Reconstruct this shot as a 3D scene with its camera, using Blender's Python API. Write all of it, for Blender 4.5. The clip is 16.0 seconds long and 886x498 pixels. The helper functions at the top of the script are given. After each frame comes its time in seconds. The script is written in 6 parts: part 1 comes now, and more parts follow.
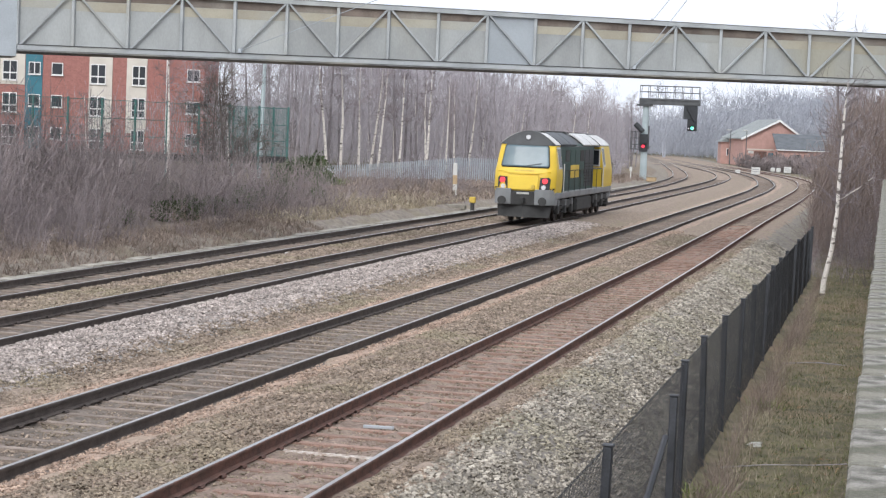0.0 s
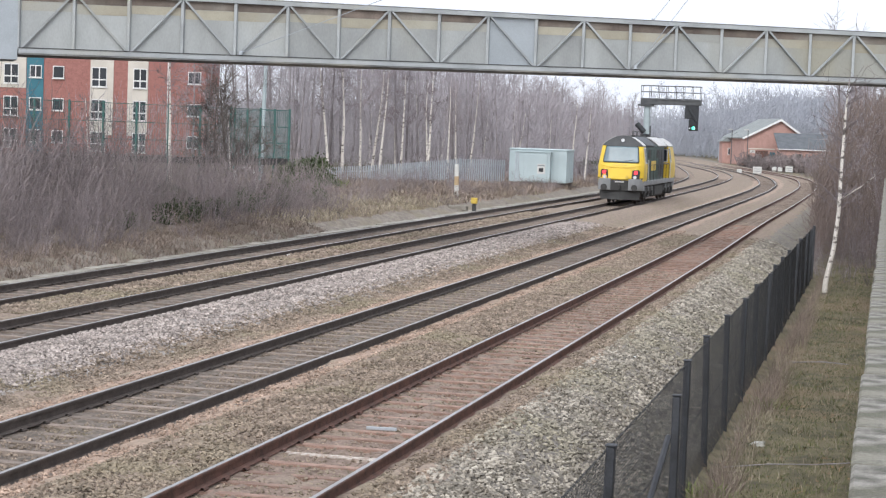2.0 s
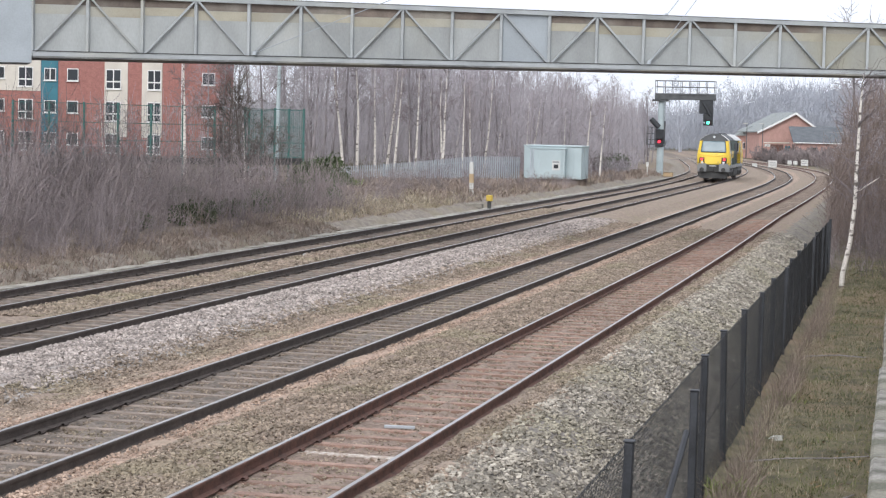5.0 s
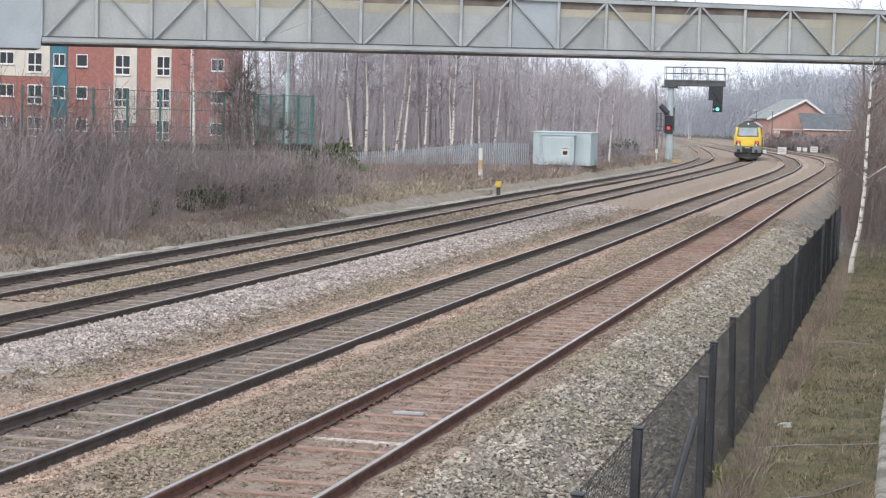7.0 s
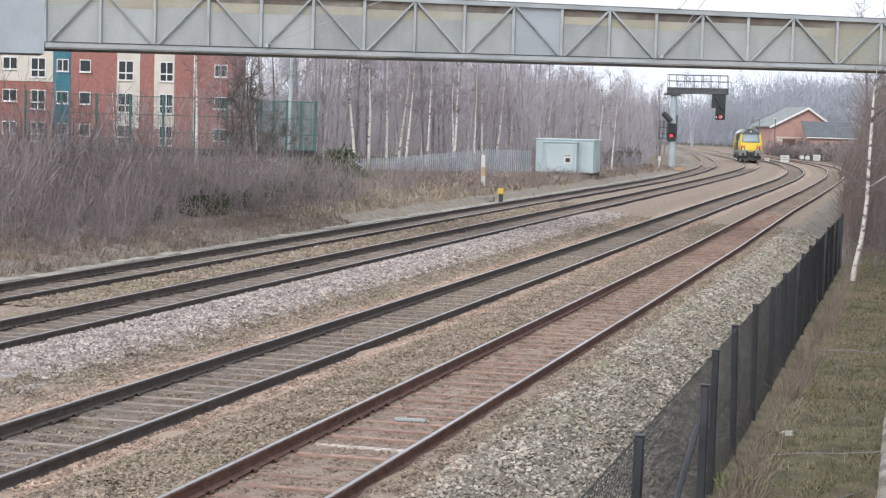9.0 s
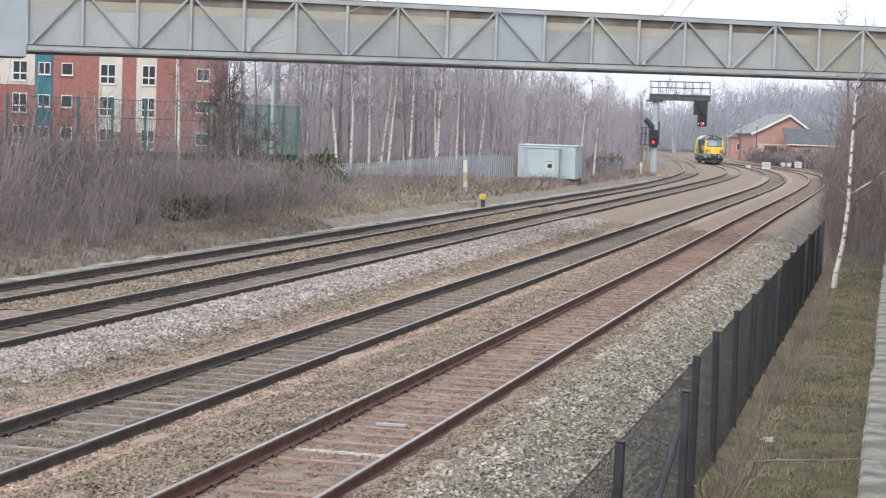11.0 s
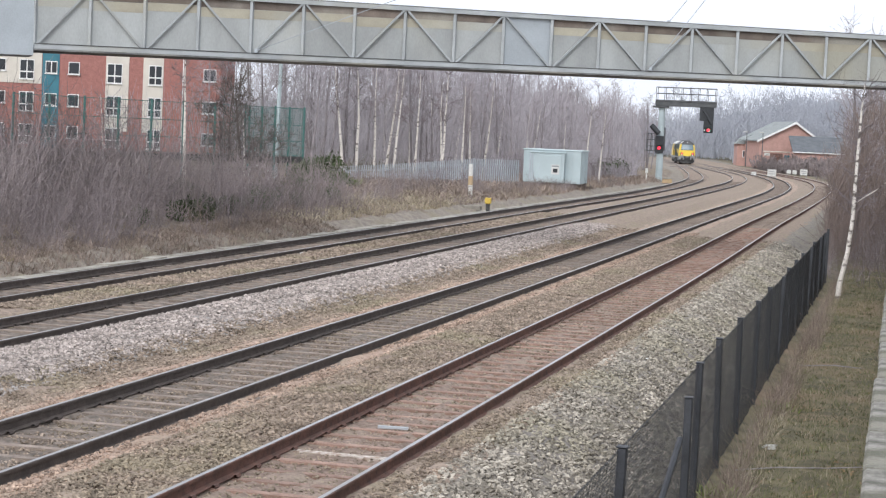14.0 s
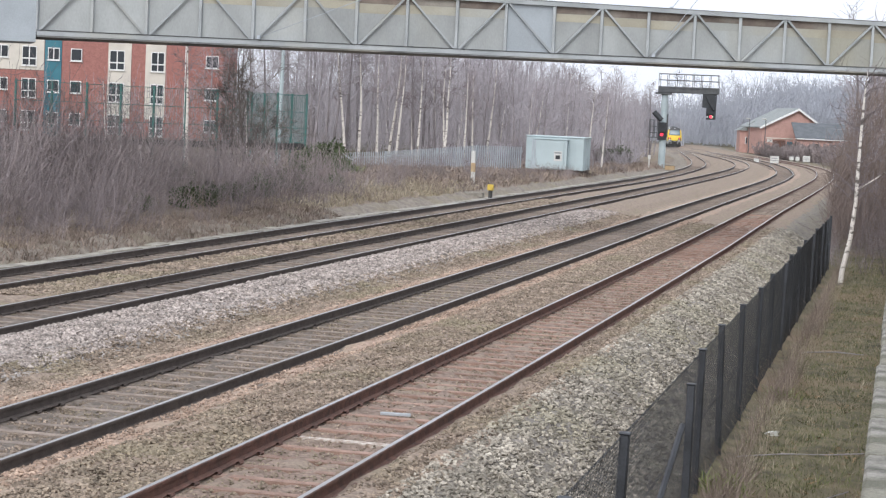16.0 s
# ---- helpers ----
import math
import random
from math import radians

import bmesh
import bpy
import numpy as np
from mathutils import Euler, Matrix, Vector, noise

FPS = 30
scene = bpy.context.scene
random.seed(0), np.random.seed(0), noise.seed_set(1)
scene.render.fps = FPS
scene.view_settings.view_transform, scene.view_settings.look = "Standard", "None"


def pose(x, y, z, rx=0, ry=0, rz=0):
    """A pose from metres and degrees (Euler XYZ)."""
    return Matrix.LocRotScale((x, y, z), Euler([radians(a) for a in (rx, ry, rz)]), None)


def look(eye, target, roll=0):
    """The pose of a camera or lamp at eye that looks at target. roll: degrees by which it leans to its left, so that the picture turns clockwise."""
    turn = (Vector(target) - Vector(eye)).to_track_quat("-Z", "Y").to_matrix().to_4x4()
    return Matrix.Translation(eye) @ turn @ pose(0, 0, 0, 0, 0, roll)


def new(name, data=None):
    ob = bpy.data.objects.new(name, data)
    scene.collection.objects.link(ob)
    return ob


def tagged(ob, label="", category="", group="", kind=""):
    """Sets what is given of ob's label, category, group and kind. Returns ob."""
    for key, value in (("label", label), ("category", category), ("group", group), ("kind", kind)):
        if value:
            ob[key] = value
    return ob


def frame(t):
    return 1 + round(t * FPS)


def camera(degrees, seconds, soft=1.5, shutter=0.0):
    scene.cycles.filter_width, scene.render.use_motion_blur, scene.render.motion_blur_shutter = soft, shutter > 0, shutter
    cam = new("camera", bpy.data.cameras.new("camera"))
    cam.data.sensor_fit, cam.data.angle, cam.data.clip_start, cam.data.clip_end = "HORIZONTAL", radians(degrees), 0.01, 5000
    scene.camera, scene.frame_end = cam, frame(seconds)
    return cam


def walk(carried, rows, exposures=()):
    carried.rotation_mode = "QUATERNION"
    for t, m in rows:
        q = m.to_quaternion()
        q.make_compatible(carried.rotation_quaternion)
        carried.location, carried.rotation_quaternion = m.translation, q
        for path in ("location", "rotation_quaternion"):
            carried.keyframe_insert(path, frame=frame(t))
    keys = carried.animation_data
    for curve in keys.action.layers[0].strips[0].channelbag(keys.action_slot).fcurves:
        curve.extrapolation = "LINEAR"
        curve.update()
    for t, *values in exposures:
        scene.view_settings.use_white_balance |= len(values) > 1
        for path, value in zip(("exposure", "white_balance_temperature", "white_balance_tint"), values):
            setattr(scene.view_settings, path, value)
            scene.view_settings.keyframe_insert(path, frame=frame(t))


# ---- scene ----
cam = camera(26.72, 16.0, soft=1.25)
EYE = (0.01, -0.02, 3.713)
# seconds, yaw to the left, pitch, lean to the left (degrees)
AIM = [
    (0, 13.217, -3.636, 2.390), (0.5, 13.210, -3.573, 2.408), (1, 13.287, -3.775, 2.418),
    (1.5, 13.371, -4.002, 2.273), (2, 13.278, -3.605, 2.085), (2.5, 13.381, -3.521, 1.863),
    (3, 13.665, -3.803, 1.803), (3.5, 13.633, -3.658, 1.648), (4, 13.619, -3.558, 1.480),
    (6.5, 13.962, -4.063, 1.401), (7, 14.025, -4.115, 1.447), (7.5, 14.020, -4.093, 1.473),
    (8, 14.014, -4.223, 1.641), (8.5, 14.121, -3.978, 1.755), (9, 14.102, -3.911, 1.666),
    (9.5, 13.889, -3.956, 1.831), (9.7, 13.574, -3.803, 1.877), (12, 13.609, -3.676, 2.150),
    (12.5, 13.645, -3.585, 2.432), (13, 13.530, -3.705, 2.501), (13.5, 13.318, -3.706, 2.424),
    (14, 13.687, -3.633, 2.634), (14.5, 13.959, -3.522, 2.790), (15, 13.988, -3.564, 2.684),
    (15.5, 13.801, -3.708, 2.684), (16, 13.746, -4.044, 2.626)]
walk(cam, [(t, Matrix.Translation(EYE) @ pose(0, 0, 0, 0, 0, y) @ pose(0, 0, 0, 90 + p) @ pose(0, 0, 0, 0, 0, r)) for t, y, p, r in AIM])

# ---- sky and light: an overcast winter day ----
world = bpy.data.worlds.new("overcast_sky")
scene.world = world
world.use_nodes = True
wn, wl = world.node_tree.nodes, world.node_tree.links
wn.clear()
sky = wn.new("ShaderNodeTexSky")
sky.sky_type, sky.sun_disc = "NISHITA", False
sky.sun_elevation, sky.sun_rotation, sky.dust_density = radians(38), radians(200), 6.0
pale = wn.new("ShaderNodeHueSaturation")
pale.inputs["Saturation"].default_value = 0.12
cover = wn.new("ShaderNodeMix")
cover.data_type = "RGBA"
cover.inputs[0].default_value = 0.72
cover.inputs[7].default_value = (8.3, 8.75, 9.7, 1)
back = wn.new("ShaderNodeBackground")
back.inputs["Strength"].default_value = 0.16
wout = wn.new("ShaderNodeOutputWorld")
wl.new(sky.outputs[0], pale.inputs["Color"])
wl.new(pale.outputs[0], cover.inputs[6])
wl.new(cover.outputs[2], back.inputs["Color"])
wl.new(back.outputs[0], wout.inputs["Surface"])

sun = new("sun", bpy.data.lights.new("sun", "SUN"))
sun.data.energy, sun.data.angle, sun.data.color = 1.5, radians(35), (1.0, 0.985, 0.97)
sun.matrix_world = look((-10, -60, 50), (-10, 0, 0))
scene.view_settings.exposure = 0.0


# ---- materials ----
def mat(name, base, alt=None, scale=8.0, detail=6.0, rough=0.85, metal=0.0, bump=0.0, fine=60.0, island=0.0, rand=0.0, spread=(0.35, 0.65), glow=None, power=0.0, stretch=(1, 1, 1), third=None, grain=0.2):
    """A procedural surface: two colours mixed by a coarse noise, a third in blotches, fine grain on top, bump."""
    m = bpy.data.materials.new(name)
    m.use_nodes = True
    n, l = m.node_tree.nodes, m.node_tree.links
    b = n["Principled BSDF"]
    b.inputs["Roughness"].default_value, b.inputs["Metallic"].default_value = rough, metal
    if glow:
        b.inputs["Emission Color"].default_value, b.inputs["Emission Strength"].default_value = (*glow, 1), power
    alt = alt or tuple(c * 0.75 for c in base)
    co = n.new("ShaderNodeTexCoord")
    mp = n.new("ShaderNodeMapping")
    mp.inputs["Scale"].default_value = stretch
    l.new(co.outputs["Object"], mp.inputs["Vector"])
    no = n.new("ShaderNodeTexNoise")
    no.inputs["Scale"].default_value, no.inputs["Detail"].default_value = scale, detail
    l.new(mp.outputs[0], no.inputs["Vector"])
    rp = n.new("ShaderNodeValToRGB")
    rp.color_ramp.elements[0].position, rp.color_ramp.elements[1].position = spread
    rp.color_ramp.elements[0].color, rp.color_ramp.elements[1].color = (*alt, 1), (*base, 1)
    l.new(no.outputs["Fac"], rp.inputs[0])
    col = rp.outputs[0]
    if third:
        n3 = n.new("ShaderNodeTexNoise")
        n3.inputs["Scale"].default_value, n3.inputs["Detail"].default_value = scale * 0.17, 4
        l.new(mp.outputs[0], n3.inputs["Vector"])
        r3 = n.new("ShaderNodeValToRGB")
        r3.color_ramp.elements[0].position, r3.color_ramp.elements[1].position = 0.5, 0.66
        l.new(n3.outputs["Fac"], r3.inputs[0])
        mx = n.new("ShaderNodeMix")
        mx.data_type = "RGBA"
        l.new(r3.outputs[0], mx.inputs[0])
        l.new(col, mx.inputs[6])
        mx.inputs[7].default_value = (*third, 1)
        col = mx.outputs[2]
    nf = n.new("ShaderNodeTexNoise")
    nf.inputs["Scale"].default_value, nf.inputs["Detail"].default_value = fine, 3
    l.new(mp.outputs[0], nf.inputs["Vector"])
    val = n.new("ShaderNodeMapRange")
    val.inputs["From Min"].default_value, val.inputs["From Max"].default_value = 0.3, 0.7
    val.inputs["To Min"].default_value, val.inputs["To Max"].default_value = 1 - grain, 1 + grain
    l.new(nf.outputs["Fac"], val.inputs["Value"])
    fac = val.outputs[0]
    for source, amount in (("island", island), ("rand", rand)):
        if amount:
            g = n.new("ShaderNodeNewGeometry" if source == "island" else "ShaderNodeObjectInfo")
            r = n.new("ShaderNodeMapRange")
            r.inputs["To Min"].default_value, r.inputs["To Max"].default_value = 1 - amount, 1 + amount
            l.new(g.outputs["Random Per Island" if source == "island" else "Random"], r.inputs["Value"])
            mu = n.new("ShaderNodeMath")
            mu.operation = "MULTIPLY"
            l.new(fac, mu.inputs[0])
            l.new(r.outputs[0], mu.inputs[1])
            fac = mu.outputs[0]
    hs = n.new("ShaderNodeHueSaturation")
    l.new(fac, hs.inputs["Value"])
    l.new(col, hs.inputs["Color"])
    l.new(hs.outputs[0], b.inputs["Base Color"])
    if bump:
        bp = n.new("ShaderNodeBump")
        bp.inputs["Strength"].default_value, bp.inputs["Distance"].default_value = bump, 0.02
        l.new(nf.outputs["Fac"], bp.inputs["Height"])
        l.new(bp.outputs[0], b.inputs["Normal"])
    return m


M_BALLAST = mat("ballast_grey", (0.27, 0.245, 0.22), (0.13, 0.115, 0.1), 9, 8, 0.95, bump=1.0, fine=22, third=(0.23, 0.21, 0.16))
M_BROWN = mat("ballast_brown", (0.31, 0.243, 0.195), (0.2, 0.152, 0.12), 7, 8, 0.95, bump=1.0, fine=22, third=(0.235, 0.195, 0.135))
M_WHITE = mat("ballast_fresh", (0.36, 0.33, 0.31), (0.2, 0.18, 0.165), 9, 8, 0.95, bump=1.0, fine=18)
M_TAN = mat("rust_washed_sheet", (0.40, 0.375, 0.30), (0.34, 0.315, 0.25), 1.5, 8, 0.65, fine=25, third=(0.37, 0.38, 0.36), rand=0.1, grain=0.06)
M_THICKET = mat("thicket_twigs", (0.262, 0.223, 0.222), (0.168, 0.142, 0.14), 0.6, 4, 0.95, rand=0.35)
M_LEDGEDARK = mat("dark_ledge", (0.075, 0.075, 0.075), (0.045, 0.045, 0.045), 3, 6, 0.8)
M_SAND = mat("sandy_ballast", (0.42, 0.31, 0.245), (0.27, 0.195, 0.15), 6, 8, 0.95, bump=1.0, fine=26, third=(0.33, 0.26, 0.2))
M_STONESAND = mat("sandy_stone", (0.42, 0.315, 0.25), (0.25, 0.182, 0.14), 2.0, 6, 0.95, island=0.4)
M_BED = mat("ballast_oily", (0.2, 0.165, 0.14), (0.105, 0.086, 0.072), 9, 8, 0.95, bump=1.0, fine=22)
M_RUSTBED = mat("ballast_rusty", (0.28, 0.21, 0.172), (0.16, 0.115, 0.092), 9, 8, 0.95, bump=1.0, fine=22, third=(0.27, 0.215, 0.17))
M_CESS = mat("cess_ash", (0.27, 0.235, 0.2), (0.165, 0.14, 0.118), 3, 8, 0.95, bump=0.8, fine=20, third=(0.22, 0.19, 0.14))
M_GRASS = mat("rough_grass", (0.19, 0.165, 0.1), (0.09, 0.08, 0.05), 2.2, 8, 0.95, bump=1.0, fine=40, third=(0.22, 0.165, 0.11))
M_SCRUB = mat("scrub_litter", (0.24, 0.19, 0.15), (0.15, 0.12, 0.095), 1.2, 8, 0.95, bump=1.0, fine=20, third=(0.2, 0.16, 0.09))
M_FIELD = mat("far_ground", (0.13, 0.12, 0.07), (0.09, 0.075, 0.05), 0.1, 8, 0.95, fine=2)
M_RAILTOP = mat("polished_steel", (0.5, 0.5, 0.52), (0.36, 0.35, 0.35), 3, 4, 0.32, 1.0, stretch=(1, 0.05, 1))
M_RAILSIDE = mat("rail_rust", (0.095, 0.075, 0.066), (0.06, 0.047, 0.042), 6, 6, 0.8, 0.0, bump=0.3)
M_RAILRED = mat("rail_red_rust", (0.17, 0.085, 0.065), (0.09, 0.05, 0.04), 6, 6, 0.8, 0.0, bump=0.3)
M_SLEEPER = mat("sleeper_grey", (0.29, 0.236, 0.2), (0.18, 0.145, 0.122), 5, 6, 0.9, bump=0.4, rand=0.2)
M_SLEEPRED = mat("sleeper_rusty", (0.35, 0.235, 0.19), (0.22, 0.14, 0.11), 5, 6, 0.9, bump=0.4, rand=0.2)
M_SLEEPWHITE = mat("sleeper_limewashed", (0.62, 0.58, 0.54), (0.3, 0.22, 0.17), 14, 6, 0.9, bump=0.4)
M_STONE = mat("ballast_stone", (0.39, 0.355, 0.305), (0.22, 0.197, 0.165), 2.0, 6, 0.95, island=0.48, third=(0.28, 0.255, 0.2))
M_STONEBR = mat("ballast_stone_brown", (0.31, 0.248, 0.198), (0.18, 0.142, 0.11), 2.0, 6, 0.95, island=0.42, third=(0.235, 0.2, 0.142))
M_STONEWH = mat("ballast_stone_fresh", (0.4, 0.35, 0.325), (0.26, 0.225, 0.205), 2.0, 6, 0.95, island=0.5)
M_BRIDGE = mat("bridge_paint", (0.40, 0.425, 0.44), (0.3, 0.32, 0.33), 1.3, 8, 0.6, fine=25, third=(0.38, 0.375, 0.33), rand=0.05, grain=0.06)
M_PANEL = mat("bridge_sheet", (0.385, 0.405, 0.405), (0.31, 0.325, 0.325), 1.1, 8, 0.6, fine=25, third=(0.37, 0.36, 0.3), rand=0.12, stretch=(1, 1, 0.45), grain=0.06)
M_STRIP = mat("stained_strip", (0.21, 0.172, 0.145), (0.135, 0.108, 0.093), 2.2, 8, 0.7, fine=25, third=(0.3, 0.285, 0.25), rand=0.2, grain=0.1)
M_PANELPALE = mat("bridge_sheet_pale", (0.39, 0.43, 0.465), (0.34, 0.375, 0.405), 1.1, 8, 0.6, fine=25, grain=0.06)
M_CHORDDARK = mat("dark_mottled_steel", (0.2, 0.205, 0.21), (0.1, 0.1, 0.1), 2, 8, 0.75, fine=25, third=(0.26, 0.25, 0.22))
M_CONCRETE = mat("old_concrete", (0.3, 0.285, 0.255), (0.1, 0.096, 0.08), 5, 9, 0.9, spread=(0.4, 0.58), bump=0.9, third=(0.17, 0.165, 0.115))
M_TROUGH = mat("trough_concrete", (0.36, 0.34, 0.3), (0.24, 0.22, 0.19), 2, 8, 0.9, bump=0.3, rand=0.15)
M_FENCE = mat("fence_black_paint", (0.05, 0.054, 0.064), (0.03, 0.032, 0.038), 5, 5, 0.6)
M_WIRE = mat("fence_black_wire", (0.055, 0.058, 0.066), (0.035, 0.037, 0.042), 5, 3, 0.6)
M_BRICK = mat("red_brick", (0.35, 0.16, 0.14), (0.29, 0.13, 0.115), 3, 7, 0.9, fine=9, bump=0.2)
M_RENDER = mat("cream_render", (0.62, 0.58, 0.52), (0.54, 0.5, 0.45), 1, 6, 0.85, grain=0.06)
M_TEAL = mat("teal_cladding", (0.04, 0.17, 0.22), (0.03, 0.13, 0.18), 1, 5, 0.6, grain=0.06)
M_FRAME = mat("white_upvc", (0.75, 0.75, 0.74), (0.66, 0.66, 0.65), 3, 3, 0.45, grain=0.06)
M_GLASS = mat("window_glass", (0.03, 0.035, 0.045), (0.02, 0.024, 0.03), 0.4, 2, 0.28, grain=0.06)
M_ROOF = mat("grey_slate", (0.27, 0.29, 0.29), (0.21, 0.23, 0.23), 1.0, 7, 0.8)
M_ROOFDARK = mat("dark_slate", (0.125, 0.135, 0.15), (0.09, 0.1, 0.11), 1.0, 7, 0.8)
# red brick lightened in its base colour to stand for haze over the distance
M_HAZEBRICK = mat("hazed_house_brick", (0.46, 0.285, 0.25), (0.39, 0.24, 0.21), 1.5, 6, 0.9)
M_GREENFENCE = mat("green_powder_coat", (0.045, 0.14, 0.13), (0.035, 0.11, 0.1), 4, 3, 0.5)
M_GALV = mat("galvanised_steel", (0.44, 0.48, 0.52), (0.37, 0.4, 0.44), 2, 5, 0.5, 0.3, rand=0.06, grain=0.06)
M_KIOSK = mat("kiosk_panel", (0.42, 0.5, 0.52), (0.37, 0.44, 0.46), 0.8, 6, 0.6, grain=0.06)
M_BARK = mat("grey_bark", (0.27, 0.243, 0.255), (0.16, 0.144, 0.15), 3, 6, 0.95, rand=0.2, stretch=(1, 1, 0.3))
M_TWIG = mat("bare_twigs", (0.385, 0.358, 0.384), (0.29, 0.27, 0.288), 1.0, 4, 0.95, rand=0.2)
M_TWIGRED = mat("red_brown_twigs", (0.27, 0.232, 0.242), (0.18, 0.155, 0.16), 0.6, 4, 0.95, rand=0.3)
M_BIRCH = mat("birch_bark", (0.62, 0.58, 0.54), (0.12, 0.1, 0.09), 4, 8, 0.85, spread=(0.36, 0.46), stretch=(0.6, 0.6, 1.6))
M_LEAF = mat("evergreen_leaf", (0.07, 0.1, 0.035), (0.04, 0.06, 0.022), 0.8, 5, 0.7, island=0.35)
# far twigs: pale blue-grey base, distance haze put into the colour
M_HAZETWIG = mat("haze_tinted_twigs", (0.4, 0.42, 0.475), (0.35, 0.366, 0.41), 0.5, 4, 0.95, rand=0.1)
# wood on the rise, its blue-grey painted in for the hazy air before it
M_HAZEWOOD = mat("haze_tinted_wood", (0.38, 0.402, 0.45), (0.32, 0.338, 0.378), 0.35, 8, 0.95, bump=1.0, fine=2.5, stretch=(1, 1, 0.35))
M_DARKTWIG = mat("dark_twigs", (0.13, 0.11, 0.1), (0.08, 0.068, 0.06), 1.0, 4, 0.95, rand=0.2)
M_BRUSH = mat("brown_brushwood", (0.23, 0.18, 0.16), (0.15, 0.118, 0.105), 0.6, 4, 0.95, rand=0.2)
M_DRY = mat("dry_grass", (0.38, 0.33, 0.25), (0.27, 0.225, 0.168), 0.5, 5, 0.9, island=0.3)
M_DEADRED = mat("dead_bracken", (0.29, 0.232, 0.195), (0.19, 0.15, 0.126), 0.8, 5, 0.9, island=0.35)
M_BLADE = mat("green_grass", (0.16, 0.17, 0.075), (0.095, 0.095, 0.045), 0.7, 5, 0.9, island=0.35)
M_YELLOW = mat("loco_yellow", (0.74, 0.53, 0.05), (0.68, 0.47, 0.04), 0.8, 5, 0.45, rand=0.0, grain=0.06)
M_GREEN = mat("loco_green", (0.026, 0.068, 0.058), (0.018, 0.048, 0.04), 0.8, 5, 0.6, grain=0.06)
M_LOCODARK = mat("loco_underframe", (0.05, 0.05, 0.05), (0.03, 0.03, 0.03), 2, 6, 0.75)
M_LOCOGREY = mat("loco_grey", (0.27, 0.28, 0.29), (0.2, 0.21, 0.215), 1.5, 6, 0.6, grain=0.06)
M_LOCOROOF = mat("loco_roof", (0.06, 0.062, 0.065), (0.04, 0.042, 0.045), 1.5, 6, 0.6)
M_SILVER = mat("silver_edge", (0.6, 0.6, 0.6), (0.5, 0.5, 0.5), 2, 4, 0.45)
M_SCREEN = mat("windscreen", (0.16, 0.22, 0.25), (0.1, 0.15, 0.175), 0.7, 3, 0.06, grain=0.06)
M_TAIL = mat("tail_lamp", (0.6, 0.02, 0.01), rough=0.3, glow=(1.0, 0.07, 0.11), power=1.3)
M_LENS = mat("headlamp_glass", (0.7, 0.72, 0.75), (0.6, 0.6, 0.62), 5, 2, 0.15)
M_BLACK = mat("signal_black", (0.03, 0.034, 0.04), (0.02, 0.022, 0.026), 3, 4, 0.6)
M_SIGGREY = mat("signal_mast", (0.42, 0.49, 0.51), (0.34, 0.4, 0.42), 1.2, 6, 0.6, grain=0.06)
M_SIGDARK = mat("signal_gantry_grey", (0.1, 0.105, 0.11), (0.065, 0.07, 0.075), 2, 5, 0.7)
M_RED = mat("red_aspect", (0.6, 0.02, 0.02), rough=0.3, glow=(1.0, 0.05, 0.1), power=1.5)
M_GREENLAMP = mat("green_aspect", (0.02, 0.5, 0.35), rough=0.3, glow=(0.1, 1.0, 0.65), power=3.0)
M_WHITELAMP = mat("lamp_white", (0.8, 0.8, 0.8), rough=0.3, glow=(0.9, 0.95, 1.0), power=0.5)
M_BOXYELLOW = mat("box_yellow", (0.62, 0.44, 0.08), (0.5, 0.35, 0.06), 5, 4, 0.6)
M_SIGNWHITE = mat("white_board", (0.6, 0.6, 0.58), (0.48, 0.48, 0.46), 3, 4, 0.7)
M_ORANGE = mat("orange_band", (0.46, 0.34, 0.2), (0.38, 0.27, 0.16), 6, 4, 0.7)


# ---- building helpers ----
def thing(name, label, category, group="", at=None, kind=""):
    ob = new(name)
    ob.empty_display_size = 0.2
    if at is not None:
        ob.matrix_basis = at
    return tagged(ob, label, category, group, kind)


def mesh_of(name, bm, materials):
    me = bpy.data.meshes.new(name)
    bm.normal_update()
    bm.to_mesh(me)
    bm.free()
    for m in materials if isinstance(materials, (list, tuple)) else [materials]:
        me.materials.append(m)
    return me


def part(name, bm, material, parent=None, label="", m=None):
    """Links a bmesh or a mesh as one object under a thing or under a part."""
    me = bm if isinstance(bm, bpy.types.Mesh) else mesh_of(name, bm, material)
    ob = new(name, me)
    ob.parent = parent
    if m is not None:
        ob.matrix_basis = m
    return tagged(ob, label)


def box(bm, lo, hi, bevel=0.0, m=None, slot=0):
    c = [(a + b) / 2 for a, b in zip(lo, hi)]
    r = bmesh.ops.create_cube(bm, size=1.0, matrix=(m or Matrix()) @ Matrix.LocRotScale(c, None, [b - a for a, b in zip(lo, hi)]))
    faces = {f for v in r["verts"] for f in v.link_faces}
    for f in faces:
        f.material_index = slot
    if bevel:
        edges = {e for v in r["verts"] for e in v.link_edges}
        bmesh.ops.bevel(bm, geom=list(edges), offset=bevel, segments=1, affect="EDGES", profile=0.5)
    return bm


def boxes(*items, bevel=0.0):
    bm = bmesh.new()
    for it in items:
        box(bm, it[0], it[1], bevel)
    return bm


def rod(bm, a, b, r0, r1=None, n=8, slot=0):
    a, b = Vector(a), Vector(b)
    d = b - a
    m = Matrix.Translation((a + b) / 2) @ d.to_track_quat("Z", "Y").to_matrix().to_4x4()
    r = bmesh.ops.create_cone(bm, cap_ends=True, segments=n, radius1=r0, radius2=r0 if r1 is None else r1, depth=d.length, matrix=m)
    for f in {f for v in r["verts"] for f in v.link_faces}:
        f.material_index = slot
    return bm


